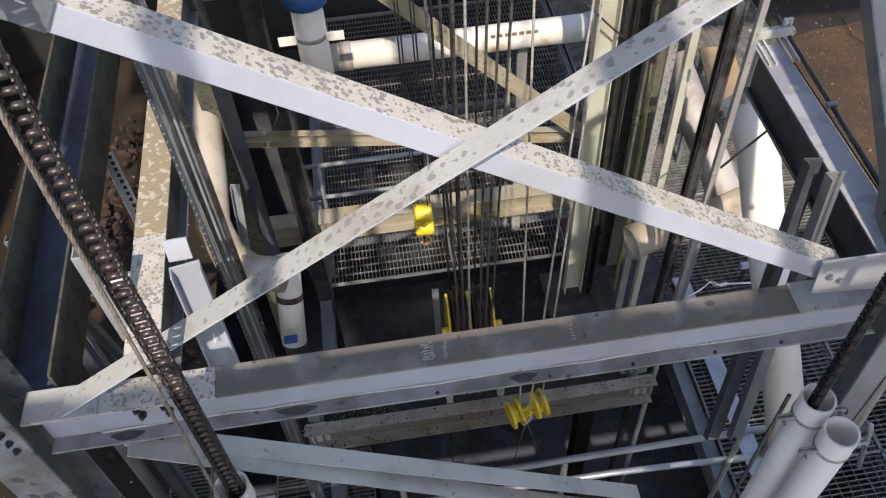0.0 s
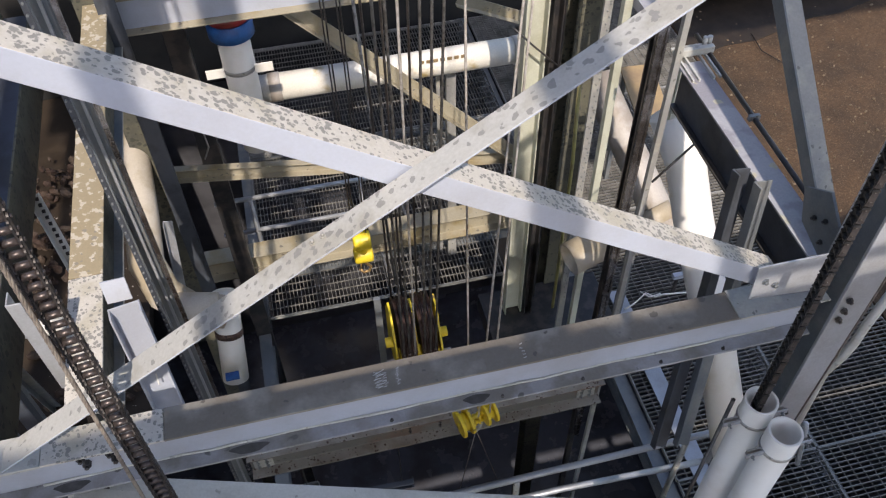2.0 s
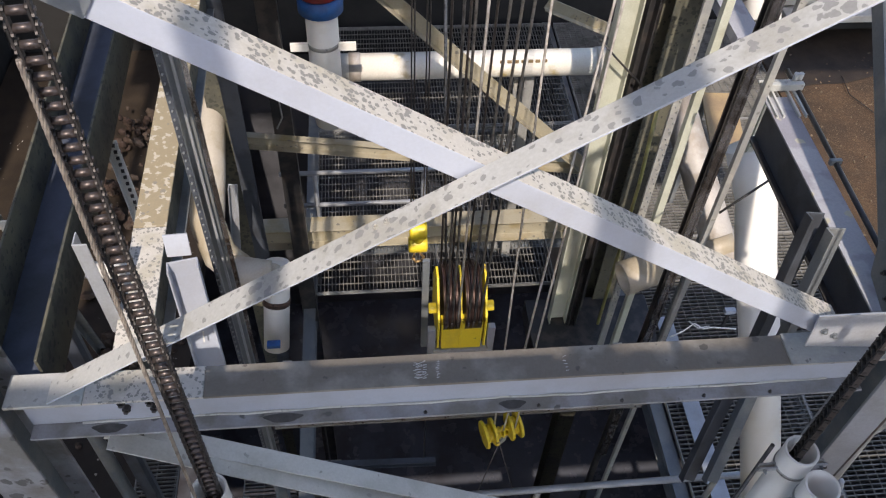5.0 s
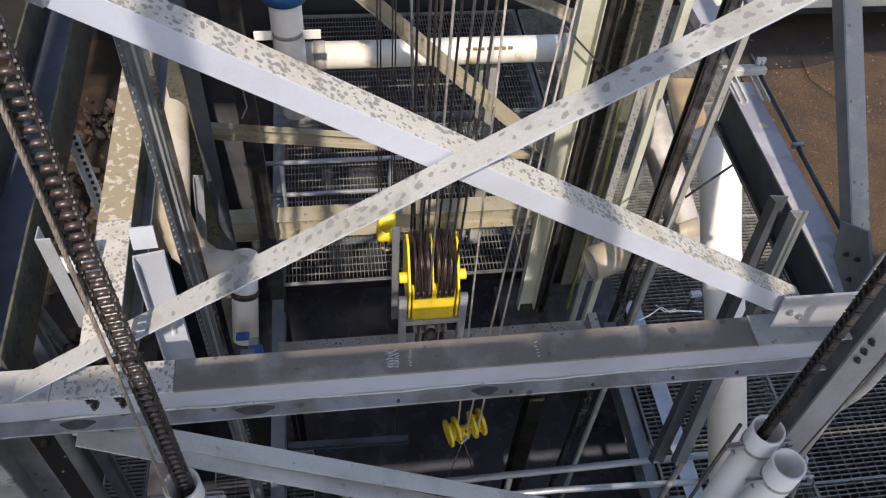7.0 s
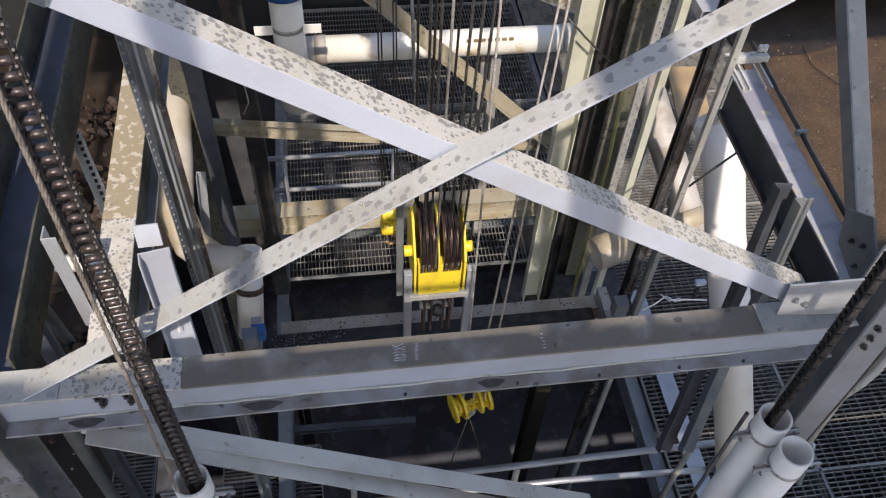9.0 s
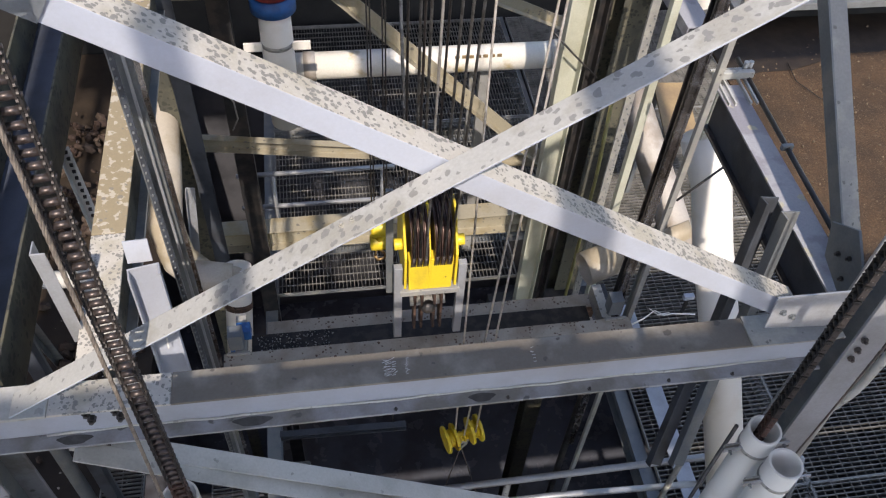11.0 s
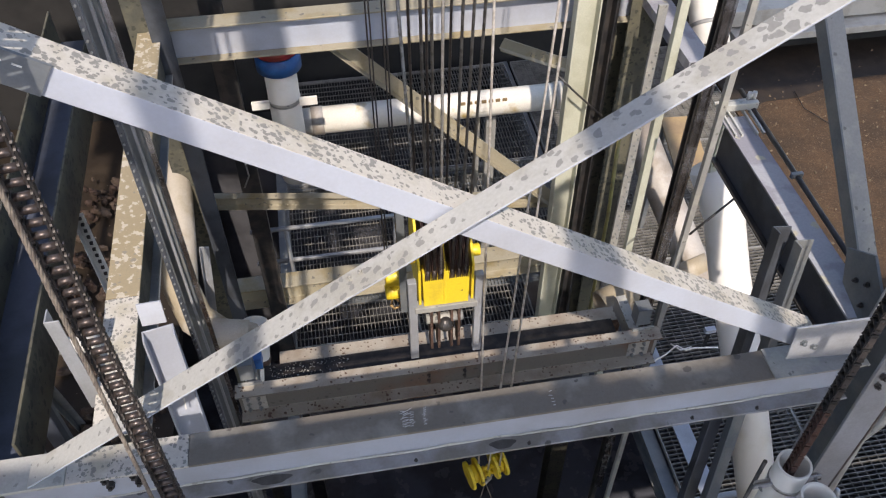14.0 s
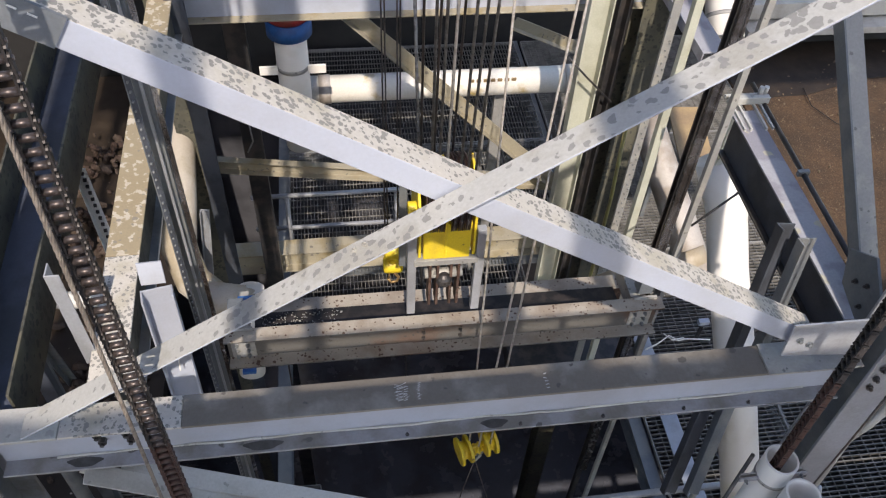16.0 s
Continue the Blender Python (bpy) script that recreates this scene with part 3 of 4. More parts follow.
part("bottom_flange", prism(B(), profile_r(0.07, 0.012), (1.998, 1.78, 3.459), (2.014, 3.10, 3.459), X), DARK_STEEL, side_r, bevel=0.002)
for x in (1.985, 2.018, 2.098, 2.132):
    part("rail", prism(B(), profile_r(0.010, 0.016), (x, 2.94, 3.728), (x + 0.006, 3.15, 3.728), X), GALV_PALE2, side_r)
cl = part("clamp_plate", box(B(), (1.965, 3.125, 3.735), (2.180, 3.155, 3.775)), GALV_PALE2, side_r, "pale clamp plate", bevel=0.003)
for x in (2.145, 2.170):
    part("clamp_bolt", tube(B(), [(x, 3.175, 3.74), (x, 3.175, 3.805)], 0.013, 8), GALV_PALE2, cl)
part("clamp_plate", box(B(), (1.965, 3.175, 3.735), (2.150, 3.190, 3.760)), GALV_PALE2, side_r, bevel=0.002)
cable_pipe = thing("conduit_pipe", (2.14, 2.3, 3.7), "thin grey conduit clamped along the side beam", "conduit")
part("pipe", tube(B(), [(2.118, 1.82, 3.73), (2.132, 2.3, 3.73), (2.165, 3.3, 3.73)], 0.013, 10), DARK_STEEL, cable_pipe)
for y in (2.05, 2.6):
    part("clamp", box(B(), (2.10 + 0.02 * y - 0.04, y, 3.722), (2.155 + 0.02 * y - 0.04, y + 0.02, 3.75)), GALV_DARK, cable_pipe)
# brace rising on the right side, and the node plate it springs from
rb0, rb1 = V((2.050, 1.870, 3.770)), V((2.050, 2.781, 4.486))
brace_r = solid("side_brace", prism(B(), profile_l(0.075, 0.085, 0.008), rb0 + V((0, 0, 0.02)), rb1 + V((0, 0, 0.12)), (1, 0, 0)), GALV_DULL, rb0, "galvanised angle brace rising on the tower side", "brace", bevel=0.002)
# the brace's shaded left face, given a darker zinc colour
part("shaded_leg", prism(B(), profile_r(0.008, 0.075), rb0 + V((-0.005, 0.03, 0.0)), rb1 + V((-0.005, 0.03, 0.1)), X), GALV_DARK, brace_r)
node = solid("node_plate", prism(B(), [(0.0, 0.0), (0.20, 0.06), (0.26, 0.2), (0.12, 0.30), (0.0, 0.2)], (1.985, 1.72, 3.72), (1.997, 1.72, 3.72), Y), GALV_DARK, (1.99, 1.75, 3.72), "dark bolted node plate joining braces to the leg", "plate")
for y, z in ((1.78, 3.80), (1.86, 3.86), (1.80, 3.9)):
    bolt(node, (1.985, y, z), -X, 0.011, 0.01, DARK_STEEL)
# short double strut below the right side beam
strut = thing("strut", (1.805, 2.137, 3.908), "dark double-angle strut under the side beam", "strut")
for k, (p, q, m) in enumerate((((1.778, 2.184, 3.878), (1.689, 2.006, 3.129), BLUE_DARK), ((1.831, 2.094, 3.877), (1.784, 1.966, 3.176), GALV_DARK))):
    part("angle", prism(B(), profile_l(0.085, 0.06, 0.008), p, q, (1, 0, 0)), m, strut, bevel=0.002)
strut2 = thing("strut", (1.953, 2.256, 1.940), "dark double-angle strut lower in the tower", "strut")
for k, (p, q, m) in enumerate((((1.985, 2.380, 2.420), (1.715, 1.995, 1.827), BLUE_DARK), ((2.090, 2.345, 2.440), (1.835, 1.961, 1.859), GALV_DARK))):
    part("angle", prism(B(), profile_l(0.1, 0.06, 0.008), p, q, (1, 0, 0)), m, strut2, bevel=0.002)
# left side knee brace with end plate
knee = thing("knee_brace", (-0.776, 2.269, 3.740), "bluish galvanised channel knee brace with an end plate", "brace")
part("end_plate", prism(B(), profile_r(0.095, 0.008), (-0.765, 2.233, 3.842), (-0.760, 2.200, 3.750), X), GALV_SKYLIT, knee)
part("channel", prism(B(), profile_c(0.125, 0.07, 0.008), (-0.764, 2.221, 3.702), (-0.750, 2.135, 2.980), (1, 0.2, 0)), GALV_SKYLIT, knee, bevel=0.002)
part("paint_mark", prism(B(), profile_r(0.006, 0.003), (-0.736, 2.122, 3.337), (-0.740, 2.110, 3.274), X), CHALK, knee)

# ---- guide posts ----
def post(name, x, y, z0, z1, prof, u, mat, label, cat="post", group="guide posts"):
    return solid(name, prism(B(), prof, (x, y, z0), (x, y, z1), u), mat, (x, y, z0), label, cat, group, bevel=0.002)


def line(name, p, q, prof, u, mat, label, cat="post", group=""):
    return solid(name, prism(B(), prof, p, q, u), mat, p, label, cat, group, bevel=0.002)


gl = post("guide_post", -0.735, 2.85, -6.1, 8.8, profile_c(0.09, 0.06, 0.008), (0, 1, 0), GALV_DARK, "grey steel guide post with a polished rail")
part("rail", prism(B(), profile_r(0.014, 0.02), (-0.715, 2.80, 0.4), (-0.715, 2.80, 8.6), Y), POLISHED, gl, "polished steel rail")
part("edge_strip", prism(B(), profile_r(0.010, 0.012), (-0.755, 2.78, 0.4), (-0.755, 2.78, 8.6), Y), GALV, gl)
gl2 = post("guide_post", -0.80, 2.72, -6.1, 8.8, profile_l(0.03, 0.04, 0.006), (1, 0, 0), GALV_DARK, "dark angle guide post")
strip_l = post("rack_strip", -0.680, 2.36, 1.5, 6.2, profile_r(0.020, 0.010), (1, 0.2, 0), BLUE_DARK, "narrow dark rack strip with rows of pins", "strip", "")
bm = B()
tube(bm, [V((0, 0, 0)), V((0, -0.010, 0))], 0.0042, 8)
pin_mesh = to_mesh("pin", bm, GALV_DARK, V((0, 0, 0)))
for k in range(115):
    pin = new("pin", pin_mesh)
    pin.parent, pin.location = strip_l, V((0, -0.004, 0.02 + 0.040 * k))
gr = post("guide_post", 1.722, 2.90, -6.1, 8.8, profile_c(0.05, 0.035, 0.006), (0, 1, 0), DARK_STEEL, "dark steel guide post with a polished rail")
part("rail", prism(B(), profile_r(0.014, 0.04), (1.712, 2.86, 0.4), (1.712, 2.86, 8.6), Y), POLISHED, gr, "dark polished rail")
part("edge_strip", prism(B(), profile_r(0.012, 0.012), (1.730, 2.85, 0.4), (1.730, 2.85, 8.6), Y), POLISHED, gr)
gr2 = post("guide_post", 1.795, 2.84, -6.1, 8.8, profile_l(0.032, 0.03, 0.005), (1, 0, 0), GALV_DULL, "galvanised angle post beside the guide")
# rear posts
post("rear_post", -0.92, 4.30, -6.1, 8.8, profile_l(0.11, 0.10, 0.01), (1, 0, 0), BLUE_DARK, "dark grey rear angle post", group="rear posts")
post("rear_post", -0.62, 4.75, -6.1, 4.2, profile_c(0.14, 0.06, 0.008), (1, 0, 0), DARK_STEEL, "dark rear channel post", group="rear posts")
post("rear_post", 1.60, 4.25, 0.32, 8.8, profile_c(0.15, 0.08, 0.01), (-1, 0, 0), POST_PAINT, "pale green painted rear post", group="rear posts")
post("rear_post", 1.725, 4.22, 0.32, 8.8, profile_c(0.07, 0.08, 0.008), (-1, 0, 0), DARK_STEEL, "dark narrow rear post", group="rear posts")
post("rear_post", 1.79, 4.30, 0.32, 8.8, profile_l(0.05, 0.06, 0.008), (1, 0, 0), DARK_STEEL, "grey rear angle post", group="rear posts")
riveted = post("rear_post", 1.935, 3.92, 0.32, 3.9, profile_r(0.055, 0.02), (1, 0, 0), GALV_DULL, "narrow riveted strip post", group="rear posts")
for k in range(60):
    pin = new("rivet", pin_mesh)
    pin.parent, pin.location = riveted, V((0.012 if k % 2 else -0.004, -0.010, 0.6 + 0.045 * k))
post("rear_post", 1.98, 3.80, 0.32, 4.1, profile_l(0.05, 0.05, 0.006), (1, 0, 0), POST_PAINT, "short pale angle post", group="rear posts")
solid("rear_sill", box(B(), (1.35, 3.70, 0.10), (2.46, 4.45, 0.32)), DARK_STEEL, (1.9, 4.1, 0.1), "dark steel sill box under the rear posts", "sill", bevel=0.004)
line("rear_brace", (0.052, 4.620, 3.410), (1.811, 4.620, 1.623), profile_l(0.10, 0.06, 0.008), (0, 0, 1), GALV_WARM, "long angle brace on the rear face", "brace")
line("rear_brace", (1.502, 5.900, 2.417), (2.274, 5.900, 2.058), profile_l(0.10, 0.06, 0.008), (0, 0, 1), GALV_WARM, "short brace behind the posts", "brace")
solid("brace_post", prism(B(), profile_l(0.05, 0.05, 0.006), (2.27, 5.90, 0.0), (2.27, 5.90, 2.12), X), GALV_DARK, (2.27, 5.90, 0.0), "grey post carrying the short brace", "post")
line("rear_rail", (-0.971, 4.750, 2.116), (1.803, 4.750, 1.701), profile_c(0.12, 0.06, 0.008), (0, 0, 1), GALV_WARM, "weathered horizontal channel rail behind the tower", "beam")
line("left_brace", (-1.000, 1.912, 4.160), (-1.000, 1.922, 3.639), profile_l(0.06, 0.05, 0.006), (0, 1, 0), GALV, "light angle brace on the far tower side", "brace")
line("left_brace", (-0.932, 4.000, 2.371), (-1.009, 4.000, 1.692), profile_l(0.06, 0.05, 0.006), (1, 0, 0), GALV, "thin light brace by the guide post", "brace")
strip = line("slotted_strip", (-1.358, 3.370, 3.322), (-1.215, 3.040, 2.900), profile_l(0.055, 0.05, 0.005), (1, 0, 0), GALV_PALE2, "perforated angle strip with rows of holes", "strip")
p, q = V((-1.346, 3.362, 3.322)), V((-1.203, 3.034, 2.900))
for k in range(16):
    c = p.lerp(q, (k + 0.5) / 16)
    part("slot", box(B(), c + V((0.012, -0.004, -0.004)), c + V((0.028, 0.008, 0.012))), BLACK_STEEL, strip)

# posts below the left tower side
solid("round_post", tube(B(), [(-1.608, 2.40, -0.35), (-1.608, 2.40, 3.49)], 0.04, 16), GALV_DARK, (-1.608, 2.40, -0.35), "grey round post beside the yard floor", "post")
post("yard_post", -1.482, 2.40, -6.1, 3.49, profile_c(0.07, 0.05, 0.008), (1, 0, 0), BLUE_DARK, "dark channel post under the side beam", group="yard posts")
post("yard_post", -1.80, 2.95, -0.35, 3.2, profile_c(0.09, 0.05, 0.008), (1, 0, 0), GALV_DARK, "grey channel post standing on the yard floor", group="yard posts")
solid("yard_brace", prism(B(), profile_l(0.07, 0.06, 0.008), (-1.79, 2.95, 2.9), (-2.6, 4.6, -0.35), X), GALV_DARK, (-2.6, 4.6, -0.35), "grey angle brace footed on the yard floor", "brace")
# low walkway beam in the back
wb = solid("walkway_beam", prism(B(), profile_i(0.24, 0.17, 0.01, 0.014), (-0.98, 4.98, 0.757), (2.0, 4.98, 0.757), Z), GALV_WARM, (0.5, 4.98, 0.637), "weathered I-beam carrying the rear walkway", "beam", bevel=0.003)

# ---- handrails ----
def handrail(p, q, z_top, z_mid, posts, label, r=0.022, floor=0.0, mat=None):
    h = thing("handrail", ((p[0] + q[0]) / 2, (p[1] + q[1]) / 2, floor), label, "handrail", "handrails")
    mat = mat or GALV
    part("top_rail", tube(B(), [(p[0], p[1], z_top), (q[0], q[1], z_top)], r, 12), mat, h)
    part("mid_rail", tube(B(), [(p[0], p[1], z_mid), (q[0], q[1], z_mid)], r, 12), mat, h)
    for t in posts:
        x, y = p[0] + (q[0] - p[0]) * t, p[1] + (q[1] - p[1]) * t
        part("post", tube(B(), [(x, y, floor), (x, y, z_top)], r * 0.95, 10), mat, h)
    for x, z in ((p[0] + 0.06, z_top), (p[0] + 0.06, z_mid)):
        bm = B()
        bmesh.ops.create_uvsphere(bm, u_segments=10, v_segments=6, radius=r * 1.25, matrix=Matrix.Translation((x, p[1], z)))
        part("joint_ball", bm, mat, h)
    return h


handrail((-0.80, 5.40), (0.60, 5.40), 1.09, 0.68, (0.03, 0.22, 0.92), "galvanised tube handrail on the rear walkway")
hr = thing("handrail", (1.6, 2.2, 0), "grey tube handrail round the pit edge", "handrail", "handrails")
e0, e1 = V((-0.113, 2.289, 1.100)), V((2.527, 2.309, 1.100))
e2 = V((e1.x + 0.03, e1.y - 0.75, 1.10))
m0, m1 = V((1.418, 2.361, 0.620)), V((2.509, 2.347, 0.620))
part("top_rail", tube(B(), [e0] + arc(e0, e1, V((e1.x, e1.y + 0.02, 0.0)), 0.06) + [V((e1.x, e1.y + 0.01, 0.62))], 0.024, 12), GALV, hr)
part("mid_rail", tube(B(), [V((m0.x - 1.6, m0.y, 0.62)), m0, V((e1.x, e1.y + 0.01, 0.62))], 0.024, 12), GALV, hr)
for x in (e1.x - 0.28, e1.x - 1.5, e1.x - 2.6):
    part("post", tube(B(), [(x, e1.y - 0.02, 0.0), (x, e1.y - 0.02, 1.10)], 0.022, 10), GALV_DULL, hr)
solid("edge_plate", box(B(), (2.63, 1.8, 0.005), (2.78, 4.4, 0.02)), GALV, (2.7, 3, 0.0), "bluish galvanised edge plate along the grating", "plate")
bent = solid("grab_rail", tube(B(), [(3.317, 2.432, 0.500)] + arc((3.317, 2.432, 0.500), (3.310, 2.362, 0.800), (3.332, 2.253, 0.300), 0.1) + [(3.332, 2.253, 0.300)], 0.02, 10), GALV, (3.332, 2.253, 0.300), "bent grey tube handle over the grating", "rail")
hose = solid("pipe_run", tube(B(), [(2.30, 1.62, 3.62), (2.271, 1.62, 3.346), (2.268, 1.62, 3.219), (2.250, 1.62, 3.120), (2.200, 1.62, 3.010), (2.21, 1.62, 2.80), (2.233, 1.62, 2.30)], 0.02, 10), GALV_PALE2, (2.250, 1.62, 3.120), "pale bent service pipe beside the tower leg", "pipe")

# ---- pipes ----
def white_tube(x, y, top, label):
    """An open-topped chain tube with a clamp band."""
    t = thing("chain_tube", (x, y, 0), label, "pipe", "chain tubes")
    part("pipe", tube(B(), [(x, y, -6.1), (x, y, top)], 0.068, 40, hollow=0.009), WHITE_PIPE, t)
    part("band", tube(B(), [(x, y, top - 0.13), (x, y, top - 0.115)], 0.072, 40, hollow=0.006), GALV_DULL, t)
    for s in (-1, 1):
        lug = part("lug", box(B(), (x + s * 0.105 - 0.04, y - 0.016, top - 0.135), (x + s * 0.105 + 0.04, y - 0.009, top - 0.11)), GALV, t)
        part("lug", box(B(), (x + s * 0.10 - 0.035, y + 0.002, top - 0.135), (x + s * 0.10 + 0.035, y + 0.009, top - 0.11)), GALV_DULL, t)
        bolt(lug, (x + s * 0.12, y - 0.016, top - 0.123), -Y, 0.008, 0.008, GALV_DARK)
    return t


TUBE_TOP = 3.33
white_tube(-0.643, 1.40, TUBE_TOP, "white open-topped chain tube below the chain")
white_tube(1.672, 1.40, TUBE_TOP, "white open-topped chain tube by the tower leg")
white_tube(1.700, 1.25, TUBE_TOP - 0.005, "white open-topped tube with a thin line inside")
solid("thin_line", tube(B(), [(1.715, 1.27, 2.4), (1.85, 1.33, 5.0)], 0.004, 6), ROPE_DARK, (1.715, 1.27, 2.4), "thin dark line running into the white tube", "line")

big = thing("large_pipe", (2.312, 2.092, 1.600), "large white pipe with a mitred bend", "pipe")
part("pipe", tube(B(), [(2.184, 3.405, 3.112), (2.282, 3.252, 2.837), (2.318, 3.053, 2.511), (2.334, 2.717, 2.185), (2.434, 1.838, 1.018)], 0.122, 32), WHITE_PIPE, big)
part("saddle", prism(B(), profile_c(0.13, 0.06, 0.008), (2.215, 3.44, 3.43), (2.178, 3.375, 3.09), (1, 0.3, 0)), POST_PAINT, big, "pale green saddle bracket", bevel=0.002)
UP0, UP1 = V((2.382, 4.076, 3.471)), V((2.425, 4.556, 3.871))
SB0, SB1 = V((2.123, 3.684, 3.663)), V((2.113, 4.440, 3.663))
up = thing("upper_pipe", (2.33, 3.98, 3.43), "white pipe rising behind the side beam", "pipe")
part("pipe", tube(B(), [UP0, UP1, UP1 + (UP1 - UP0) * 1.2], 0.115, 28), WHITE_PIPE, up)
part("clamp", tube(B(), [UP0.lerp(UP1, 0.20), UP0.lerp(UP1, 0.24)], 0.120, 28, hollow=0.006), GALV_DULL, up)
part("bracket", box(B(), (2.13, 4.50, 3.80), (2.36, 4.54, 3.84)), GALV_DARK, up)
line("upper_side_beam", SB0, SB1, profile_c(0.15, 0.07, 0.01), (1, 0, 0), GALV_DAPPLED_TOP, "bluish channel beam going on behind the guide posts", "beam")
vp = thing("vertical_pipe", (-0.27, 4.78, 2.0), "white upright pipe with blue and red coupling", "pipe")
part("pipe", tube(B(), [(-0.27, 4.78, 2.22), (-0.27, 4.78, 3.30)], 0.108, 28), WHITE_PIPE, vp)
part("band", tube(B(), [(-0.27, 4.78, 2.905), (-0.27, 4.78, 2.935)], 0.112, 28, hollow=0.006), GALV_DULL, vp)
part("coupling", tube(B(), [(-0.27, 4.78, 3.18), (-0.27, 4.78, 3.30)], 0.15, 28), BLUE, vp, "blue pipe coupling")
part("flange", tube(B(), [(-0.27, 4.78, 3.301), (-0.27, 4.78, 3.36)], 0.14, 28), RED, vp, "red flange")
part("coupling", tube(B(), [(-0.27, 4.78, 3.361), (-0.27, 4.78, 3.42)], 0.15, 28), BLUE, vp)
for s in (-1, 1):
    part("lug", box(B(), (-0.27 + s * 0.16 - 0.06, 4.70, 2.90), (-0.27 + s * 0.16 + 0.06, 4.72, 2.96)), WHITE_PIPE, vp)
hp = thing("horizontal_pipe", (0.8, 5.2, 2.3), "stained white horizontal pipe behind the tower", "pipe")
part("pipe", tube(B(), [(-0.3, 5.22, 2.37), (1.92, 5.22, 2.37)], 0.105, 28), WHITE_STAIN, hp)
part("collar", tube(B(), [(-0.12, 5.22, 2.37), (-0.03, 5.22, 2.37)], 0.112, 28), GREY_PIPE, hp)
part("support_leg", box(B(), (1.265, 5.24, 0.0), (1.345, 5.30, 2.30)), GALV_DULL, hp, "grey support leg", bevel=0.003)
part("support_leg", box(B(), (1.195, 5.30, 0.0), (1.225, 5.33, 2.28)), GALV_DULL, hp)
part("end_cap", tube(B(), [(1.80, 5.22, 2.37), (1.95, 5.22, 2.37)], 0.113, 28), WHITE_PIPE, hp)
for k in range(7):
    part("stencil_mark", box(B(), (1.03 + 0.055 * k, 5.127, 2.44), (1.065 + 0.055 * k, 5.139, 2.462)), TAN, hp, "faded brown stencil mark")
gp = thing("grey_pipe", (2.409, 4.236, 2.079), "dirty grey inclined pipe over the grating", "pipe")
part("pipe", tube(B(), [(2.333, 4.750, 2.360), (2.410, 4.475, 2.145), (2.536, 4.061, 1.824), (2.603, 3.654, 1.600)], 0.125, 24), GREY_PIPE, gp)
part("support_leg", box(B(), (2.50, 3.98, 0.004), (2.56, 4.04, 1.75)), GALV_DARK, gp, "dark support leg")
part("collar", tube(B(), [(2.530, 3.870, 1.750), (2.565, 3.770, 1.675)], 0.135, 24), TAN_PIPE, gp, "tan collar")
op = thing("cut_pipe", (1.711, 3.226, 2.180), "cut white pipe end with an open mouth", "pipe")
part("pipe", tube(B(), [(1.630, 3.277, 2.078), (1.932, 3.352, 2.123)], 0.115, 28, hollow=0.012), TAN_PIPE, op)
part("strap", tube(B(), [(1.871, 3.336, 2.113), (1.900, 3.344, 2.118)], 0.12, 28, hollow=0.006), RUST, op)
solid("pulled_line", tube(B(), [(1.863, 2.894, 3.105), (2.094, 2.935, 3.306)], 0.007, 8), DARK_STEEL, (1.863, 2.894, 3.105), "dark rod across the large pipe", "rod")
lp = thing("elbow_pipe", (-1.001, 3.623, 2.078), "white bent pipe beside a guide post", "pipe")
part("pipe", tube(B(), [(-1.070, 4.793, 2.772), (-1.080, 4.103, 2.331), (-1.078, 3.803, 2.215), (-1.000, 3.629, 2.083), (-0.877, 3.591, 1.941), (-0.669, 3.587, 1.840)], 0.115, 24), TAN_PIPE, lp)
part("stub", tube(B(), [(-0.926, 3.497, 2.051), (-0.681, 3.475, 2.006)], 0.12, 24), TAN_PIPE, lp)
lp2 = thing("pipe_stub", (-0.669, 3.357, 1.650), "dirty white pipe stub with a rusty strap", "pipe")
part("pipe", tube(B(), [(-0.654, 3.679, 1.918), (-0.714, 3.414, 1.298)], 0.09, 24), WHITE_PIPE, lp2)
part("strap", tube(B(), [(-0.679, 3.573, 1.670), (-0.684, 3.556, 1.628)], 0.096, 24, hollow=0.006), RUST, lp2)
part("blue_rag", box(B(), (-0.756, 3.294, 1.454), V((-0.756, 3.294, 1.454)) + V((0.09, 0.05, 0.03))), BLUE, lp2, "blue wrapped coupling")
solid("left_ground_pipe", tube(B(), [(-2.35, 3.33, 2.40), (-1.879, 3.402, 2.271), (-1.50, 3.46, 2.165)], 0.055, 16), WHITE_PIPE, (-1.879, 3.402, 2.271), "white pipe lying beyond the tower side", "pipe")
sheet = thing("tan_sheet", (3.28, 5.6, 0.0), "tan plywood sheet propped over the grating", "sheet")
part("panel", prism(B(), profile_r(0.32, 0.02), (3.302, 5.950, 1.415), (3.260, 5.274, 1.241), X), TAN, sheet, bevel=0.002)
for x, y, z in ((3.18, 5.90, 1.385), (3.42, 5.90, 1.385)):
    part("prop", box(B(), (x - 0.02, y - 0.02, 0.0), (x + 0.02, y + 0.02, z)), GALV_DARK, sheet)


cb = thing("loose_cable", (3.021, 4.259, 0.020), "pale loose cable lying on the grating", "cable")
part("cable", tube(B(), [(2.705, 4.169, 0.020), (2.842, 4.222, 0.020), (2.978, 4.303, 0.020), (3.047, 4.237, 0.020), (3.130, 4.250, 0.020), (3.355, 4.217, 0.020)], 0.008, 8), WHITE_PIPE, cb)
part("cable", tube(B(), [(2.931, 4.333, 0.020), (2.995, 4.248, 0.020), (3.112, 4.265, 0.020)], 0.007, 8), WHITE_PIPE, cb)
bracket = thing("pipe_bracket", (3.226, 4.25, 0.0), "small pale bracket on a dark stem over the grating", "bracket")
part("plate", box(B(), (3.176, 4.222, 0.250), (3.276, 4.272, 0.300)), GALV_SKYLIT, bracket, bevel=0.004)
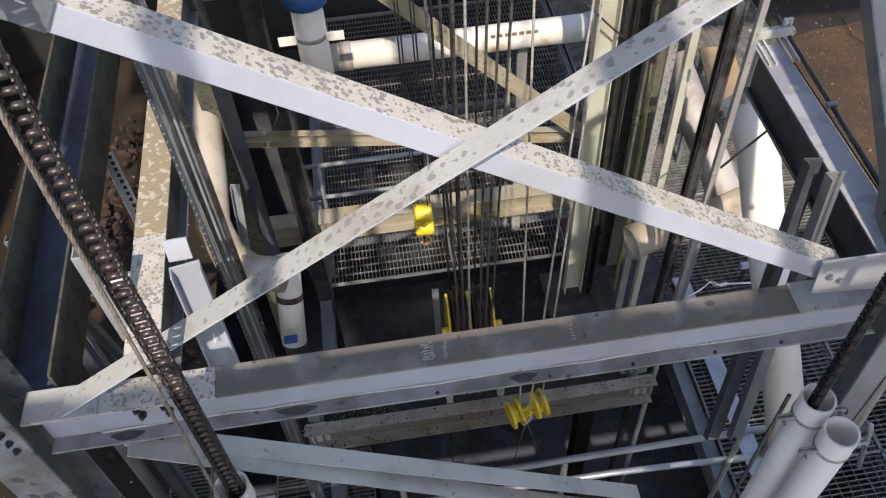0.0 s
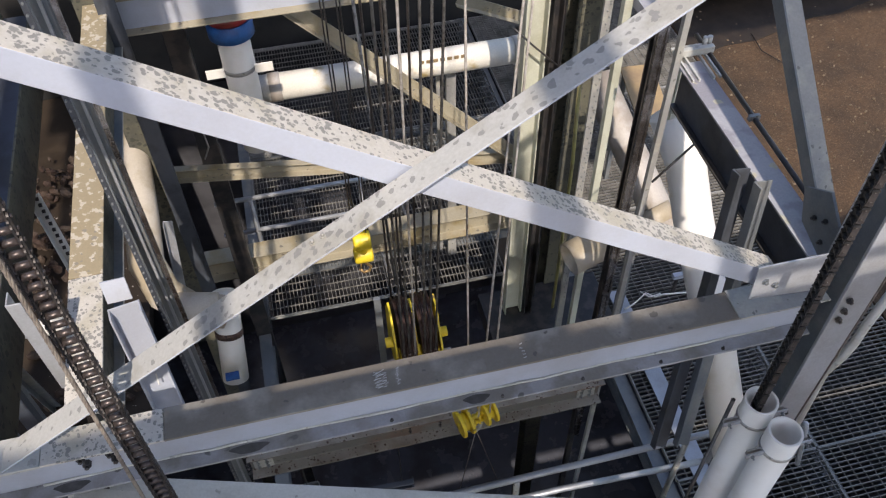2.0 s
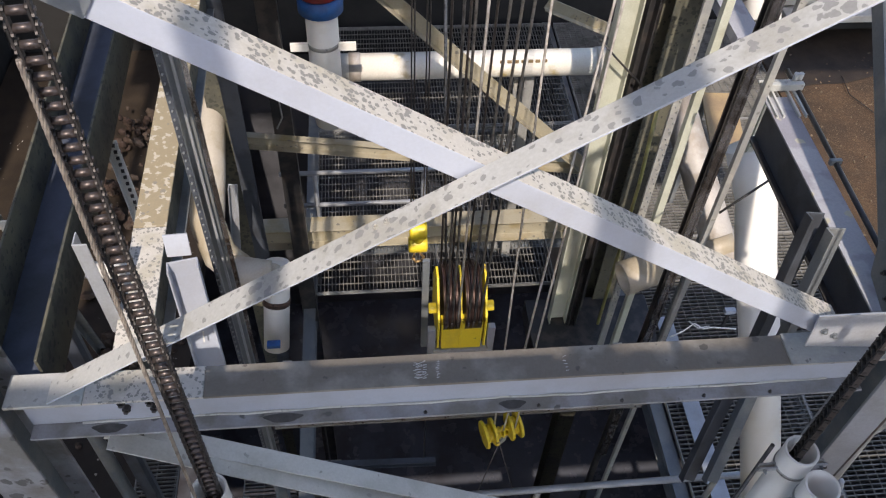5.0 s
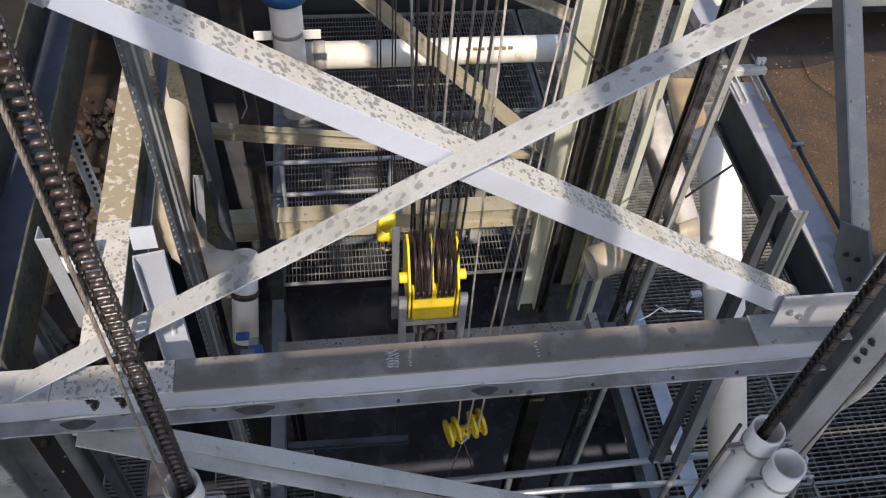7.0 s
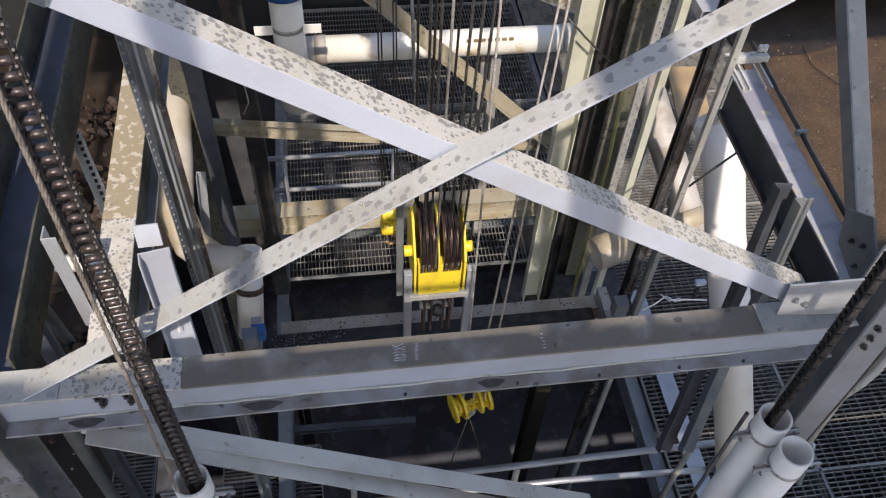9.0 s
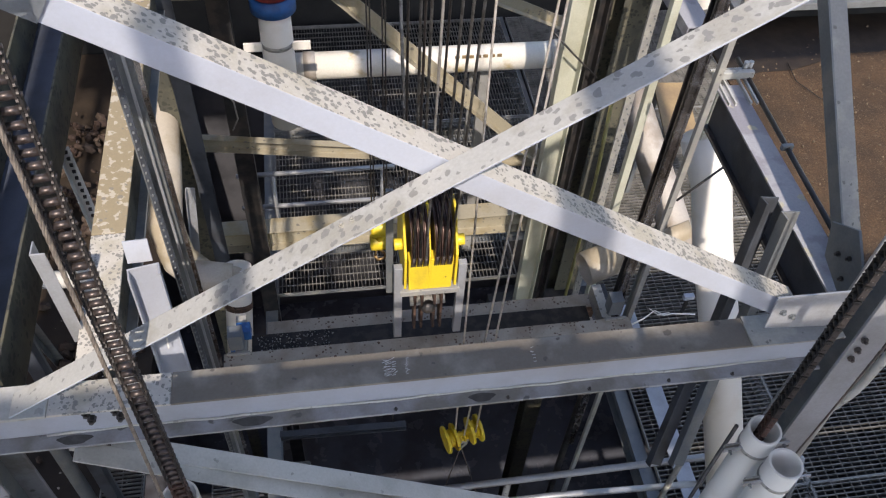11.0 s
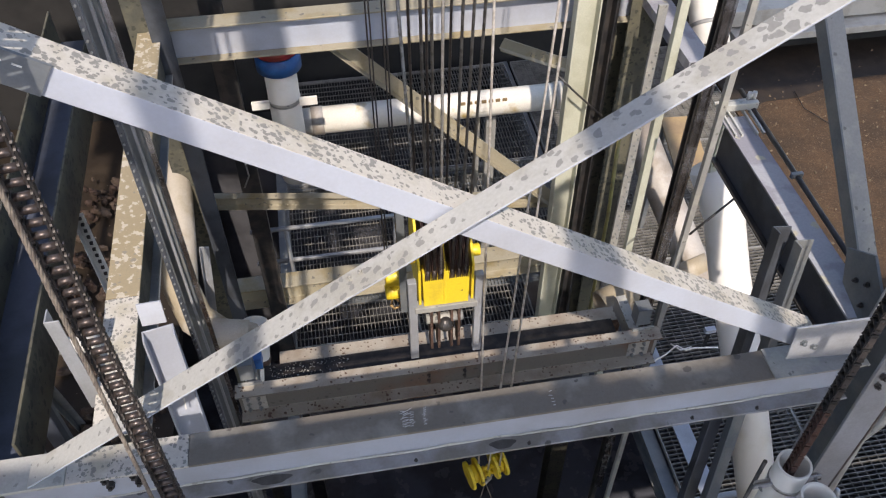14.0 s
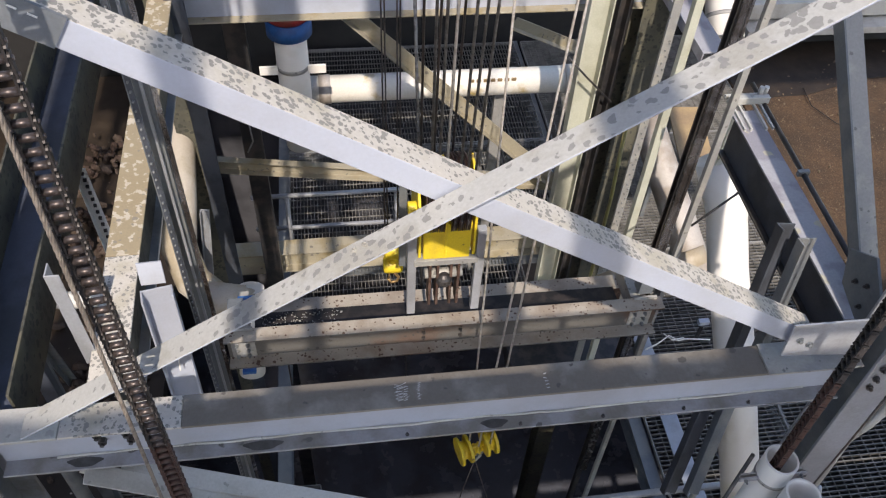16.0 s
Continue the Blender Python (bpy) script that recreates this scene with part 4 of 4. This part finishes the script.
part("stem", box(B(), (3.216, 4.240, 0.0), (3.242, 4.262, 0.2495)), DARK_STEEL, bracket)
solid("yellow_line", tube(B(), [(1.927, 4.150, 2.815), (1.959, 4.150, 2.076), (1.965, 4.150, 0.32)], 0.014, 10), OLD_YELLOW, (1.959, 4.150, 2.076), "faded yellow hose between the rear posts", "hose")
solid("hung_cable", tube(B(), [(1.434, 4.150, 3.342), (1.558, 4.120, 3.214), (1.768, 4.120, 2.995)], 0.007, 8), DARK_STEEL, (1.558, 4.120, 3.214), "dark cable hanging from the pale post", "cable")
solid("hung_cable", tube(B(), [(-0.673, 4.700, 2.589), (-0.617, 4.700, 2.487), (-0.609, 4.700, 2.333), (-0.658, 4.700, 2.229)], 0.006, 8), GALV_DULL, (-0.658, 4.700, 2.229), "thin grey cable hanging by a dark post", "cable")
solid("soil_wire", tube(B(), [(5.928, 7.915, 0.020), (5.881, 7.556, 0.020), (6.043, 7.201, 0.020), (6.184, 7.108, 0.020)], 0.006, 6), BLACK_STEEL, (5.881, 7.556, 0.020), "thin black wire lying on the soil", "wire")
solid("thin_pipe", tube(B(), [(1.592, 1.46, -6.1), (1.592, 1.46, 3.27)], 0.009, 10), DARK_STEEL, (1.585, 1.46, -6.1), "thin dark pipe along the white tubes", "pipe")

# ---- unseen platform and roof pieces behind, below and above the camera, added to shade the tower ----
shade_deck = thing("shade_platform", (0.4, -1.4, 4.8), "unseen steel platform and roof added to shade the tower", "platform")
part("shade_landing", box(B(), (-3.4, -1.7, 2.86), (5.4, 0.42, 2.92)), GALV_SKYLIT, shade_deck)
part("shade_landing", box(B(), (-3.4, 0.425, 2.86), (-1.0, 1.10, 2.92)), GALV_DULL, shade_deck)
# unseen planks that break the sun into stripes at the back
for k in (0, 1, 2, 3, 8, 9):
    x = -1.75 + 0.54 * k + 0.06 * math.sin(2.3 * k)
    part("shade_plank", box(B(), (x, -1.3, 8.9), (x + 0.24 + 0.05 * math.sin(3.1 * k), 0.6, 8.94)), GALV_DULL, shade_deck)
part("shade_deck_plate", box(B(), (-3.4, -1.65, 5.44), (-1.75, 0.20, 5.50)), GALV_DULL, shade_deck)
# stepped front edge lets sun onto the main beam's flange in patches
for x0, x1, y1 in ((-1.748, -0.922, -0.054), (-0.92, 0.55, 0.178), (0.552, 0.85, 0.128), (0.852, 0.93, 0.171), (0.932, 1.35, 0.134), (1.352, 5.4, 0.188)):
    part("shade_deck_plate", box(B(), (x0, -1.65, 5.44), (x1, y1, 5.50)), GALV_DULL, shade_deck)
for z in (5.8, 6.15):
    part("rail", tube(B(), [(-0.75, -0.25, z), (3.2, -0.25, z)], 0.022, 10), GALV, shade_deck)
for x in (-0.7, 1.0, 2.1, 3.1):
    part("post", tube(B(), [(x, -0.25, 5.50), (x, -0.25, 6.15)], 0.022, 10), GALV, shade_deck)
for x in (-0.7, 3.1):
    for y in (-1.5, 0.1):
        part("column", prism(B(), profile_i(0.2, 0.2, 0.01, 0.014), (x, y, -0.1), (x, y, 5.44), X), GALV_DULL, shade_deck)
# unseen canopy and girders, placed only for the shadows they throw
part("canopy", box(B(), (-3.5, 0.75, 9.0), (9.0, 2.6, 9.05)), GALV_DULL, shade_deck, "unseen sheet added to shade the back and the far soil")
for x, w in ((0.42, 0.18), (1.12, 0.12), (-0.62, 0.10)):
    part("shade_girder", box(B(), (x, -2.95, 8.75), (x + w, -1.35, 8.879)), GALV_DULL, shade_deck)
part("shade_girder", box(B(), (-3.25, -2.95, 8.88), (8.65, -2.75, 8.998)), GALV_DULL, shade_deck)
part("shade_purlin", box(B(), (-3.13, 0.56, 8.941), (8.53, 0.745, 8.998)), GALV_DULL, shade_deck)
for x in (-3.2, 8.6):
    part("shade_canopy_beam", box(B(), (x - 0.06, -2.74, 8.88), (x + 0.06, -1.01, 8.998)), GALV_DULL, shade_deck)
    part("shade_canopy_post", prism(B(), profile_i(0.16, 0.16, 0.01, 0.012), (x, -0.9, -0.1), (x, -0.9, 9.0), X), GALV_DULL, shade_deck)
    part("shade_canopy_beam", box(B(), (x - 0.06, -1.0, 8.88), (x + 0.06, 2.6, 8.998)), GALV_DULL, shade_deck)
# assumed upper frame of the tower, unseen over the camera; it also casts shade
for y, z in ((1.62, 7.6), (4.51, 7.6), (1.62, 8.7), (4.51, 8.7)):
    solid("upper_beam", prism(B(), IB, (-1.4, y, z), (2.1, y, z), Z), GALV, (0.3, y, z), "galvanised I-beam high in the tower", "beam", "upper beams")
for p, q in (((-1.3, 1.62, 7.6), (2.0, 1.62, 8.6)), ((2.0, 1.66, 7.6), (-1.3, 1.66, 8.6))):
    solid("upper_brace", prism(B(), profile_l(0.08, 0.08, 0.008), p, q, Z), GALV, p, "galvanised angle brace high in the tower", "brace", "upper braces")

# ---- ropes that stand still ----
def rope(p, q, r, mat, label, name="wire_rope", group="wire ropes"):
    return solid(name, tube(B(), [p, q], r, 8), mat, p, label, "rope", group)


hx, hy, hz = 0.322, 3.85, 1.93
for dx, dy in ((-0.05, 0.0), (-0.03, 0.03), (0.035, 0.0), (0.055, 0.03)):
    rope((hx + dx - 0.02, hy + dy, 8.6), (hx + dx, hy + dy, hz + 0.05), 0.0045, ROPE_DARK, "thin greased wire rope of the auxiliary hook")
rope((0.363, 3.200, 4.501), (0.448, 3.200, 2.281), 0.008, ROPE_STEEL, "single steel wire rope beside the block")

# auxiliary hook block
hb = thing("hook_block", (hx, hy, hz - 0.17), "small yellow hook block hanging still", "hook block")
def lathe(bm, c, axis, outline, sides=22):
    """A turned body about a line through c: outline is a row of (distance along the axis, radius)."""
    c, w = V(c), V(axis).normalized()
    u = w.orthogonal().normalized()
    v = w.cross(u)
    rings = [[bm.verts.new(c + w * h + (u * math.cos(2 * math.pi * j / sides) + v * math.sin(2 * math.pi * j / sides)) * r) for j in range(sides)] for h, r in outline]
    for r0, r1 in zip(rings, rings[1:]):
        for j in range(sides):
            bm.faces.new((r0[j], r0[(j + 1) % sides], r1[(j + 1) % sides], r1[j])).smooth = True
    bm.faces.new(rings[0][::-1])
    bm.faces.new(rings[-1])
    return bm


part("sheave_housing", lathe(B(), (hx, hy, hz + 0.075), X, [(-0.062, 0.045), (-0.058, 0.066), (-0.040, 0.072), (-0.012, 0.066), (0.012, 0.066), (0.040, 0.072), (0.058, 0.066), (0.062, 0.045)]), YELLOW, hb, "rounded yellow sheave housing")
part("neck", lathe(B(), (hx, hy, hz), Z, [(-0.03, 0.044), (0.0, 0.036), (0.03, 0.042)], 16), YELLOW, hb)
part("weight", lathe(B(), (hx, hy, hz - 0.075), X, [(-0.068, 0.042), (-0.062, 0.058), (-0.045, 0.062), (0.045, 0.062), (0.062, 0.058), (0.068, 0.042)]), YELLOW, hb, "rounded yellow weight")
part("hook", tube(B(), [(hx, hy, hz - 0.130), (hx + 0.01, hy, hz - 0.170), (hx + 0.042, hy - 0.01, hz - 0.205), (hx + 0.03, hy - 0.01, hz - 0.25), (hx - 0.015, hy - 0.01, hz - 0.258), (hx - 0.035, hy - 0.01, hz - 0.215)], 0.011, 8), GOLD_HOOK, hb, "bare brassy hook")
part("latch", tube(B(), [(hx - 0.02, hy - 0.015, hz - 0.135), (hx - 0.035, hy - 0.015, hz - 0.21)], 0.006, 6), GOLD_HOOK, hb)

# ---- travelling block (moves) ----
BX0, BX1, BY = 0.375, 0.625, 2.75          # front face of the yellow box; BZ is its upper edge at rest
BZ = 2.544
bx = (BX0 + BX1) / 2
block = thing("travelling_block", (bx, BY, BZ), "yellow travelling block with black roped sheaves", "pulley block")
part("front_box", prism(B(), [(-0.118, -0.12), (0.118, -0.12), (0.122, 0.13), (-0.122, 0.13)], (bx, BY, BZ - 0.10), (bx, BY + 0.07, BZ - 0.10), (-1, 0, 0)), YELLOW, block, "yellow painted front box", bevel=0.005)
for x, name in ((BX0 - 0.012, "side_plate"), (bx - 0.008, "centre_plate"), (BX1 + 0.012, "side_plate")):
    part(name, prism(B(), [(-0.004, -0.20), (0.34, -0.20), (0.34, 0.10), (0.24, 0.27), (0.15, 0.27), (-0.004, 0.06)], (x - 0.007, BY, BZ), (x + 0.007, BY, BZ), Y), YELLOW, block, bevel=0.003)
for i in range(6):
    x = BX0 + 0.018 + (i % 3) * 0.033 + (i // 3) * 0.125 + 0.01
    bm = B()
    c = V((x, BY + 0.17, BZ + 0.08))
    for a, b, r in ((-0.014, -0.008, 0.20), (-0.008, 0.008, 0.182), (0.008, 0.014, 0.20)):
        tube(bm, [c + X * a, c + X * b], r, 36)
    sh = part("sheave", bm, SHEAVE, block, "black grooved sheave")
    # rope wrapped round the sheave, then its two falls
    pts = [c + V((0, -0.192 * math.cos(q), -0.192 * math.sin(q))) for q in np.linspace(0, math.pi, 14)]
    part("rope_wrap", tube(B(), pts, 0.0085, 8), ROPE_DARK, sh)
    part("rope_fall", tube(B(), [V((bx + 0.10 + (x - bx) * 2.4, BY - 0.02, 9.5)), pts[0]], 0.0065, 8), ROPE_STEEL if i != 2 else ROPE_PALE, block)
    if i in (0, 2, 4):
        part("rope_fall", tube(B(), [V((bx + 0.06 + (x - bx) * 2.0, BY + 0.36, 9.5)), pts[-1]], 0.0065, 8), ROPE_DARK, block)
for s, x in ((-1, BX0 - 0.02), (1, BX1 + 0.02)):
    part("pin_cap", tube(B(), [(x, BY + 0.10, BZ + 0.06), (x + s * 0.045, BY + 0.10, BZ + 0.06)], 0.032, 16), YELLOW, block, bevel=0.004)
    part("hanger_strap", prism(B(), profile_r(0.045, 0.04), (x + s * 0.03, BY + 0.02, BZ - 0.03), (x + s * 0.03, BY + 0.02, BZ - 0.66), X), GALV, block, "grey hanger strap", bevel=0.003)
part("back_plate", prism(B(), profile_r(0.04, 0.02), (BX0 - 0.075, BY + 0.22, BZ - 0.5), (BX0 - 0.075, BY + 0.22, BZ + 0.35), X), GALV_DARK, block)
part("cross_bar", box(B(), (BX0 - 0.04, BY - 0.01, BZ - 0.262), (BX1 + 0.04, BY + 0.05, BZ - 0.222)), GALV_DULL, block, bevel=0.003)
part("swivel_pin", tube(B(), [(bx - 0.10, BY + 0.06, BZ - 0.40), (bx + 0.10, BY + 0.06, BZ - 0.40)], 0.028, 14), GALV_DULL, block)
for x in (bx - 0.075, bx - 0.035, bx + 0.035, bx + 0.075):
    part("clevis_plate", prism(B(), profile_r(0.014, 0.08), (x, BY + 0.06, BZ - 0.27), (x, BY + 0.06, BZ - 0.62), X), RUST, block, "rusty clevis plate")
bm = B()
bmesh.ops.create_uvsphere(bm, u_segments=14, v_segments=8, radius=0.045, matrix=Matrix.Translation((bx, BY + 0.03, BZ - 0.42)))
part("swivel_ball", bm, DARK_STEEL, block)

# ---- lifting frame under the block (moves) ----
LZ = BZ - 0.70                              # top of its front beam


def grit_bed(lo, hi, count):
    """Flat crumbs and flakes strewn over a patch."""
    bm, rg = B(), random.Random(11)
    for k in range(count):
        r = rg.uniform(0.002, 0.006)
        m = Matrix.Translation([rg.uniform(p, q) for p, q in zip(lo, hi)]) @ Euler((rg.random() * 3, rg.random() * 3, 0)).to_matrix().to_4x4() @ Matrix.Diagonal((1.5, 1, 0.5, 1))
        bmesh.ops.create_icosphere(bm, subdivisions=1, radius=r, matrix=m)
    return bm


frame_ob = thing("lifting_frame", (0.53, BY + 0.1, LZ), "long rust-stained steel lifting frame with bolted ends", "lifting beam")
# pale tops and dark sides carry sun and shade along with the rust
part("front_beam", prism(B(), profile_c(0.25, 0.09, 0.012), (-0.68, BY + 0.02, LZ - 0.125), (1.76, BY + 0.02, LZ - 0.125), Z), (SPOT_LIT_TOP, BROWN_SHADED_FACE), frame_ob, "grey channel with rust in its middle, top coloured as sunlit", bevel=0.003)
part("rear_beam", prism(B(), profile_i(0.20, 0.11, 0.012, 0.012), (1.70, BY + 0.36, LZ - 0.365), (-0.46, BY + 0.36, LZ - 0.365), Z), (SPOT_LIT_TOP, RUST), frame_ob, "rear beam with rust-spotted top flange coloured as sunlit", bevel=0.003)
tagged(part("grit", grit_bed((-0.52, BY + 0.12, LZ - 0.236), (-0.05, BY + 0.29, LZ - 0.228), 220), GALV_DULL, frame_ob, "loose grit and flakes"), kind="stuff")
part("tray", box(B(), (-0.55, BY + 0.115, LZ - 0.25), (1.60, BY + 0.30, LZ - 0.237)), BLACK_STEEL, frame_ob, "dark tray between the beams")
part("middle_plate", box(B(), (bx - 0.16, BY + 0.005, LZ - 0.252), (bx + 0.16, BY + 0.017, LZ - 0.01)), BROWN_SHADED_FACE, frame_ob, "rust-stained middle plate")
for x0 in (-0.66, 1.60):
    e = part("end_plate", box(B(), (x0, BY + 0.002, LZ - 0.262), (x0 + 0.13, BY + 0.016, LZ + 0.02)), GALV_DULL, frame_ob, "bolted end plate", bevel=0.002)
    for k in range(5):
        for dx in (0.03, 0.09):
            bolt(e, (x0 + dx, BY + 0.002, LZ - 0.03 - 0.048 * k), -Y, 0.012, 0.01, GALV_DARK)
    part("cross_member", box(B(), (x0 + 0.03, BY + 0.1, LZ - 0.22), (x0 + 0.09, BY + 0.36, LZ - 0.10)), GALV_DULL, frame_ob)
    part("guide_shoe", box(B(), (x0 + 0.02, BY + 0.02, LZ + 0.03), (x0 + 0.10, BY + 0.10, LZ + 0.16)), GALV_DARK, frame_ob)
h0, h1 = V((-0.505, 3.098, 0.442)) - V((0, 0, 0.193)), V((0.429, 3.030, 0.527)) - V((0, 0, 0.193))
part("lower_bar", prism(B(), profile_c(0.06, 0.05, 0.008), h0, h1, Z), BLUE_DARK, frame_ob, "grey bar hung low in the pit")
for p in (h0.lerp(h1, 0.1), h0.lerp(h1, 0.9)):
    part("hanger_rod", tube(B(), [p, V((p.x, BY + 0.30, LZ - 0.28))], 0.006, 6), DARK_STEEL, frame_ob)
for x in (bx - 0.10, bx + 0.11):
    for k in range(4):
        bolt(frame_ob, (x, BY + 0.005, LZ - 0.04 - 0.05 * k), -Y, 0.012, 0.01, DARK_STEEL)
part("blue_rag", box(B(), (-0.60, BY + 0.10, LZ + 0.01), (-0.52, BY + 0.17, LZ + 0.09)), BLUE, frame_ob, "blue rag tied to the frame")

# ---- lower yellow block (moves) ----
QX, QY, QZ = 0.648, 2.5, 1.445             # top of its left cheek
low = thing("snatch_block", (QX, QY, QZ), "yellow twin-sheave block with a shackle below", "pulley block")


def cheek(x):
    bm = B()
    prof = [(0.090 * math.cos(a), 0.105 * math.sin(a) - 0.05) for a in np.linspace(0, 2 * math.pi, 17)[:-1]]
    prism(bm, prof, (x - 0.010, QY, QZ), (x + 0.010, QY, QZ), Y)
    return bm


for k, x in enumerate((QX - 0.035, QX + 0.025, QX + 0.135, QX + 0.195)):
    part("cheek_plate", cheek(x), YELLOW, low, bevel=0.004)
for x in (QX - 0.005, QX + 0.165):
    part("sheave", tube(B(), [(x - 0.018, QY, QZ - 0.05), (x + 0.018, QY, QZ - 0.05)], 0.060, 24), YELLOW, low)
part("axle", tube(B(), [(QX - 0.05, QY, QZ - 0.05), (QX + 0.21, QY, QZ - 0.05)], 0.017, 12), YELLOW, low)
part("spreader_bar", tube(B(), [(QX + 0.02, QY, QZ - 0.125), (QX + 0.14, QY, QZ - 0.125)], 0.016, 12), YELLOW, low)
for x in (QX + 0.065, QX + 0.095):
    part("link_plate", box(B(), (x - 0.006, QY - 0.02, QZ - 0.14), (x + 0.006, QY + 0.02, QZ - 0.04)), YELLOW, low)
sx = QX + 0.07
part("shackle", tube(B(), [(sx - 0.03, QY, QZ - 0.13), (sx - 0.035, QY, QZ - 0.20), (sx, QY, QZ - 0.235), (sx + 0.035, QY, QZ - 0.20), (sx + 0.03, QY, QZ - 0.13)], 0.014, 8), GALV_DULL, low, "grey shackle")
part("shackle_pin", tube(B(), [(sx - 0.055, QY, QZ - 0.165), (sx + 0.055, QY, QZ - 0.165)], 0.012, 8), GALV_DULL, low)
for dx in (-0.06, 0.05):
    part("sling", tube(B(), [(sx, QY, QZ - 0.23), (sx + dx * 3.2, QY + 0.05, QZ - 1.3)], 0.004, 6), ROPE_DARK, low)
LOW_TILT = pose(0, 0, 0, 0, -4, 14).to_3x3()


def in_low(p):
    """A place beside the block as it hangs at 0.613, 1.405, in the block's own upright pose."""
    return V((QX, QY, QZ)) + LOW_TILT.inverted() @ (V(p) - V((0.613, QY, 1.405)))


for p, q, m in (((0.640, 2.500, 1.40), (0.707, 2.950, 4.424), ROPE_PALE), ((0.700, 2.490, 1.40), (0.984, 2.950, 4.406), ROPE_PALE), ((0.775, 2.500, 1.40), (1.021, 2.950, 4.403), ROPE_PALE)):
    p, q = V(p), V(q)
    part("rope_fall", tube(B(), [in_low(p), in_low(q + (q - p) * 1.6)], 0.0062, 8), m, low, "pale rope fall")

# ---- chains (move) ----
PITCH = 0.0381


def roller_chain(x, y, z0, z1, across, label, bright):
    """A roller chain: rollers on pins, inner and outer link plates."""
    c = thing("roller_chain", (x, y, z0), label, "chain", "roller chains")
    ax = V(across).normalized()
    n = int((z1 - z0) / PITCH)
    o = origin_of(c)

    def shared(name, bm, mat):
        bmesh.ops.recalc_face_normals(bm, faces=bm.faces)
        me = bpy.data.meshes.new(name)
        bm.to_mesh(me)
        bm.free()
        me.materials.append(mat)
        return me

    bm = B()
    tube(bm, [ax * -0.0185, ax * 0.0185], 0.0100, 14)
    tube(bm, [ax * -0.034, ax * 0.034], 0.0055, 8)
    roller = {m.name: shared("roller", bm.copy(), m) for m in (bright, RUST_CHAIN)}
    bm.free()

    def plate_at(off):
        """One figure-of-eight link plate, off to one side of the rollers."""
        bm = B()
        ring = []
        for k in range(20):
            a = 2 * math.pi * k / 20
            zz, ww = math.sin(a), 0.0165 * math.cos(a)
            h = PITCH / 2 + 0.0165 * abs(zz)
            ring.append((ww * (1.0 if abs(zz) > 0.45 else 0.62), (h if zz > 0 else -h) if abs(zz) > 0.3 else zz * 0.045))
        prism(bm, ring, ax * (off - 0.0027), ax * (off + 0.0027), ax.cross(Z))
        return bm

    plate = {}
    for m in (BLACK_STEEL, RUST_CHAIN):
        for s in (-1, 1):
            plate[m.name, 0, s] = shared("link_plate", plate_at(0.0215 * s), m)
            plate[m.name, 1, s] = shared("link_plate", plate_at(0.0278 * s), m)
    for i in range(n):
        z = z0 + i * PITCH
        rusty = z < 3.1
        r = new("roller", roller[(RUST_CHAIN if rusty else bright).name])
        r.parent, r.location = c, V((x, y, z)) - o
        for s in (-1, 1):
            k = new("link_plate", plate[(RUST_CHAIN if rusty else BLACK_STEEL).name, i % 2, s])
            k.parent, k.location = c, V((x, y, z + PITCH / 2)) - o
    return c


chain_l = roller_chain(-0.632, 1.40, 1.9, 7.2, (1, 0.15, 0), "heavy oiled roller chain running into a white tube", ROLLER)
chain_r = roller_chain(1.660, 1.40, 1.9, 6.2, (0.35, 0.94, 0), "heavy roller chain with rust on its lower run", BLACK_STEEL)


def strand_rope(p, q, r, label):
    """A laid wire rope of twisted strands."""
    t = thing("laid_rope", p, label, "rope", "wire ropes")
    p, q = V(p), V(q)
    w = (q - p).normalized()
    u = w.orthogonal().normalized()
    v = w.cross(u)
    n = int((q - p).length / 0.012)
    for k in range(4):
        pts = []
        for i in range(n + 1):
            a = i * 0.75 + k * math.pi / 2
            pts.append(p.lerp(q, i / n) + (u * math.cos(a) + v * math.sin(a)) * r * 0.5)
        part("strand", tube(B(), pts, r * 0.58, 5), ROPE_TAN, t)
    return t


strand_rope((-0.686, 1.360, 3.313), (-0.647, 1.360, 5.312), 0.0065, "laid steel wire rope beside the chain")


# ---- what moves ----
def motions():
    rise = [(t, 1.928 + 0.0899 * t) for t in np.arange(0, 16.01, 1.0)]
    walk(block, [(float(t), pose(bx, BY, float(z))) for t, z in rise])
    walk(frame_ob, [(float(t), pose(0.53, BY + 0.1, float(z) - 0.70)) for t, z in rise])
    for c, x in ((chain_l, -0.632), (chain_r, 1.660)):
        walk(c, [(float(t), pose(x, 1.40, 1.9 - 0.65 + float(0.0899 * t))) for t, z in rise])
    sway = [(0, 0.720, 1.513), (0.5, 0.745, 1.521), (1, 0.752, 1.555), (1.5, 0.735, 1.630), (2, 0.715, 1.702), (2.5, 0.690, 1.764), (3, 0.665, 1.785),
            (3.5, 0.655, 1.789), (4, 0.672, 1.742), (4.2, 0.680, 1.728), (5.3, 0.69, 1.53), (6.5, 0.673, 1.400), (7, 0.648, 1.445), (7.5, 0.615, 1.514),
            (8, 0.601, 1.583), (8.5, 0.611, 1.639), (9, 0.624, 1.677), (10.2, 0.65, 1.56), (11.5, 0.650, 1.409), (12, 0.625, 1.386), (12.5, 0.613, 1.405),
            (13, 0.618, 1.470), (13.5, 0.623, 1.543), (14, 0.634, 1.631), (14.5, 0.660, 1.682), (15, 0.668, 1.704), (15.5, 0.665, 1.684), (16, 0.652, 1.632)]
    walk(low, [(t, pose(x, QY, z, 0, -4, 14)) for t, x, z in sway])


motions()
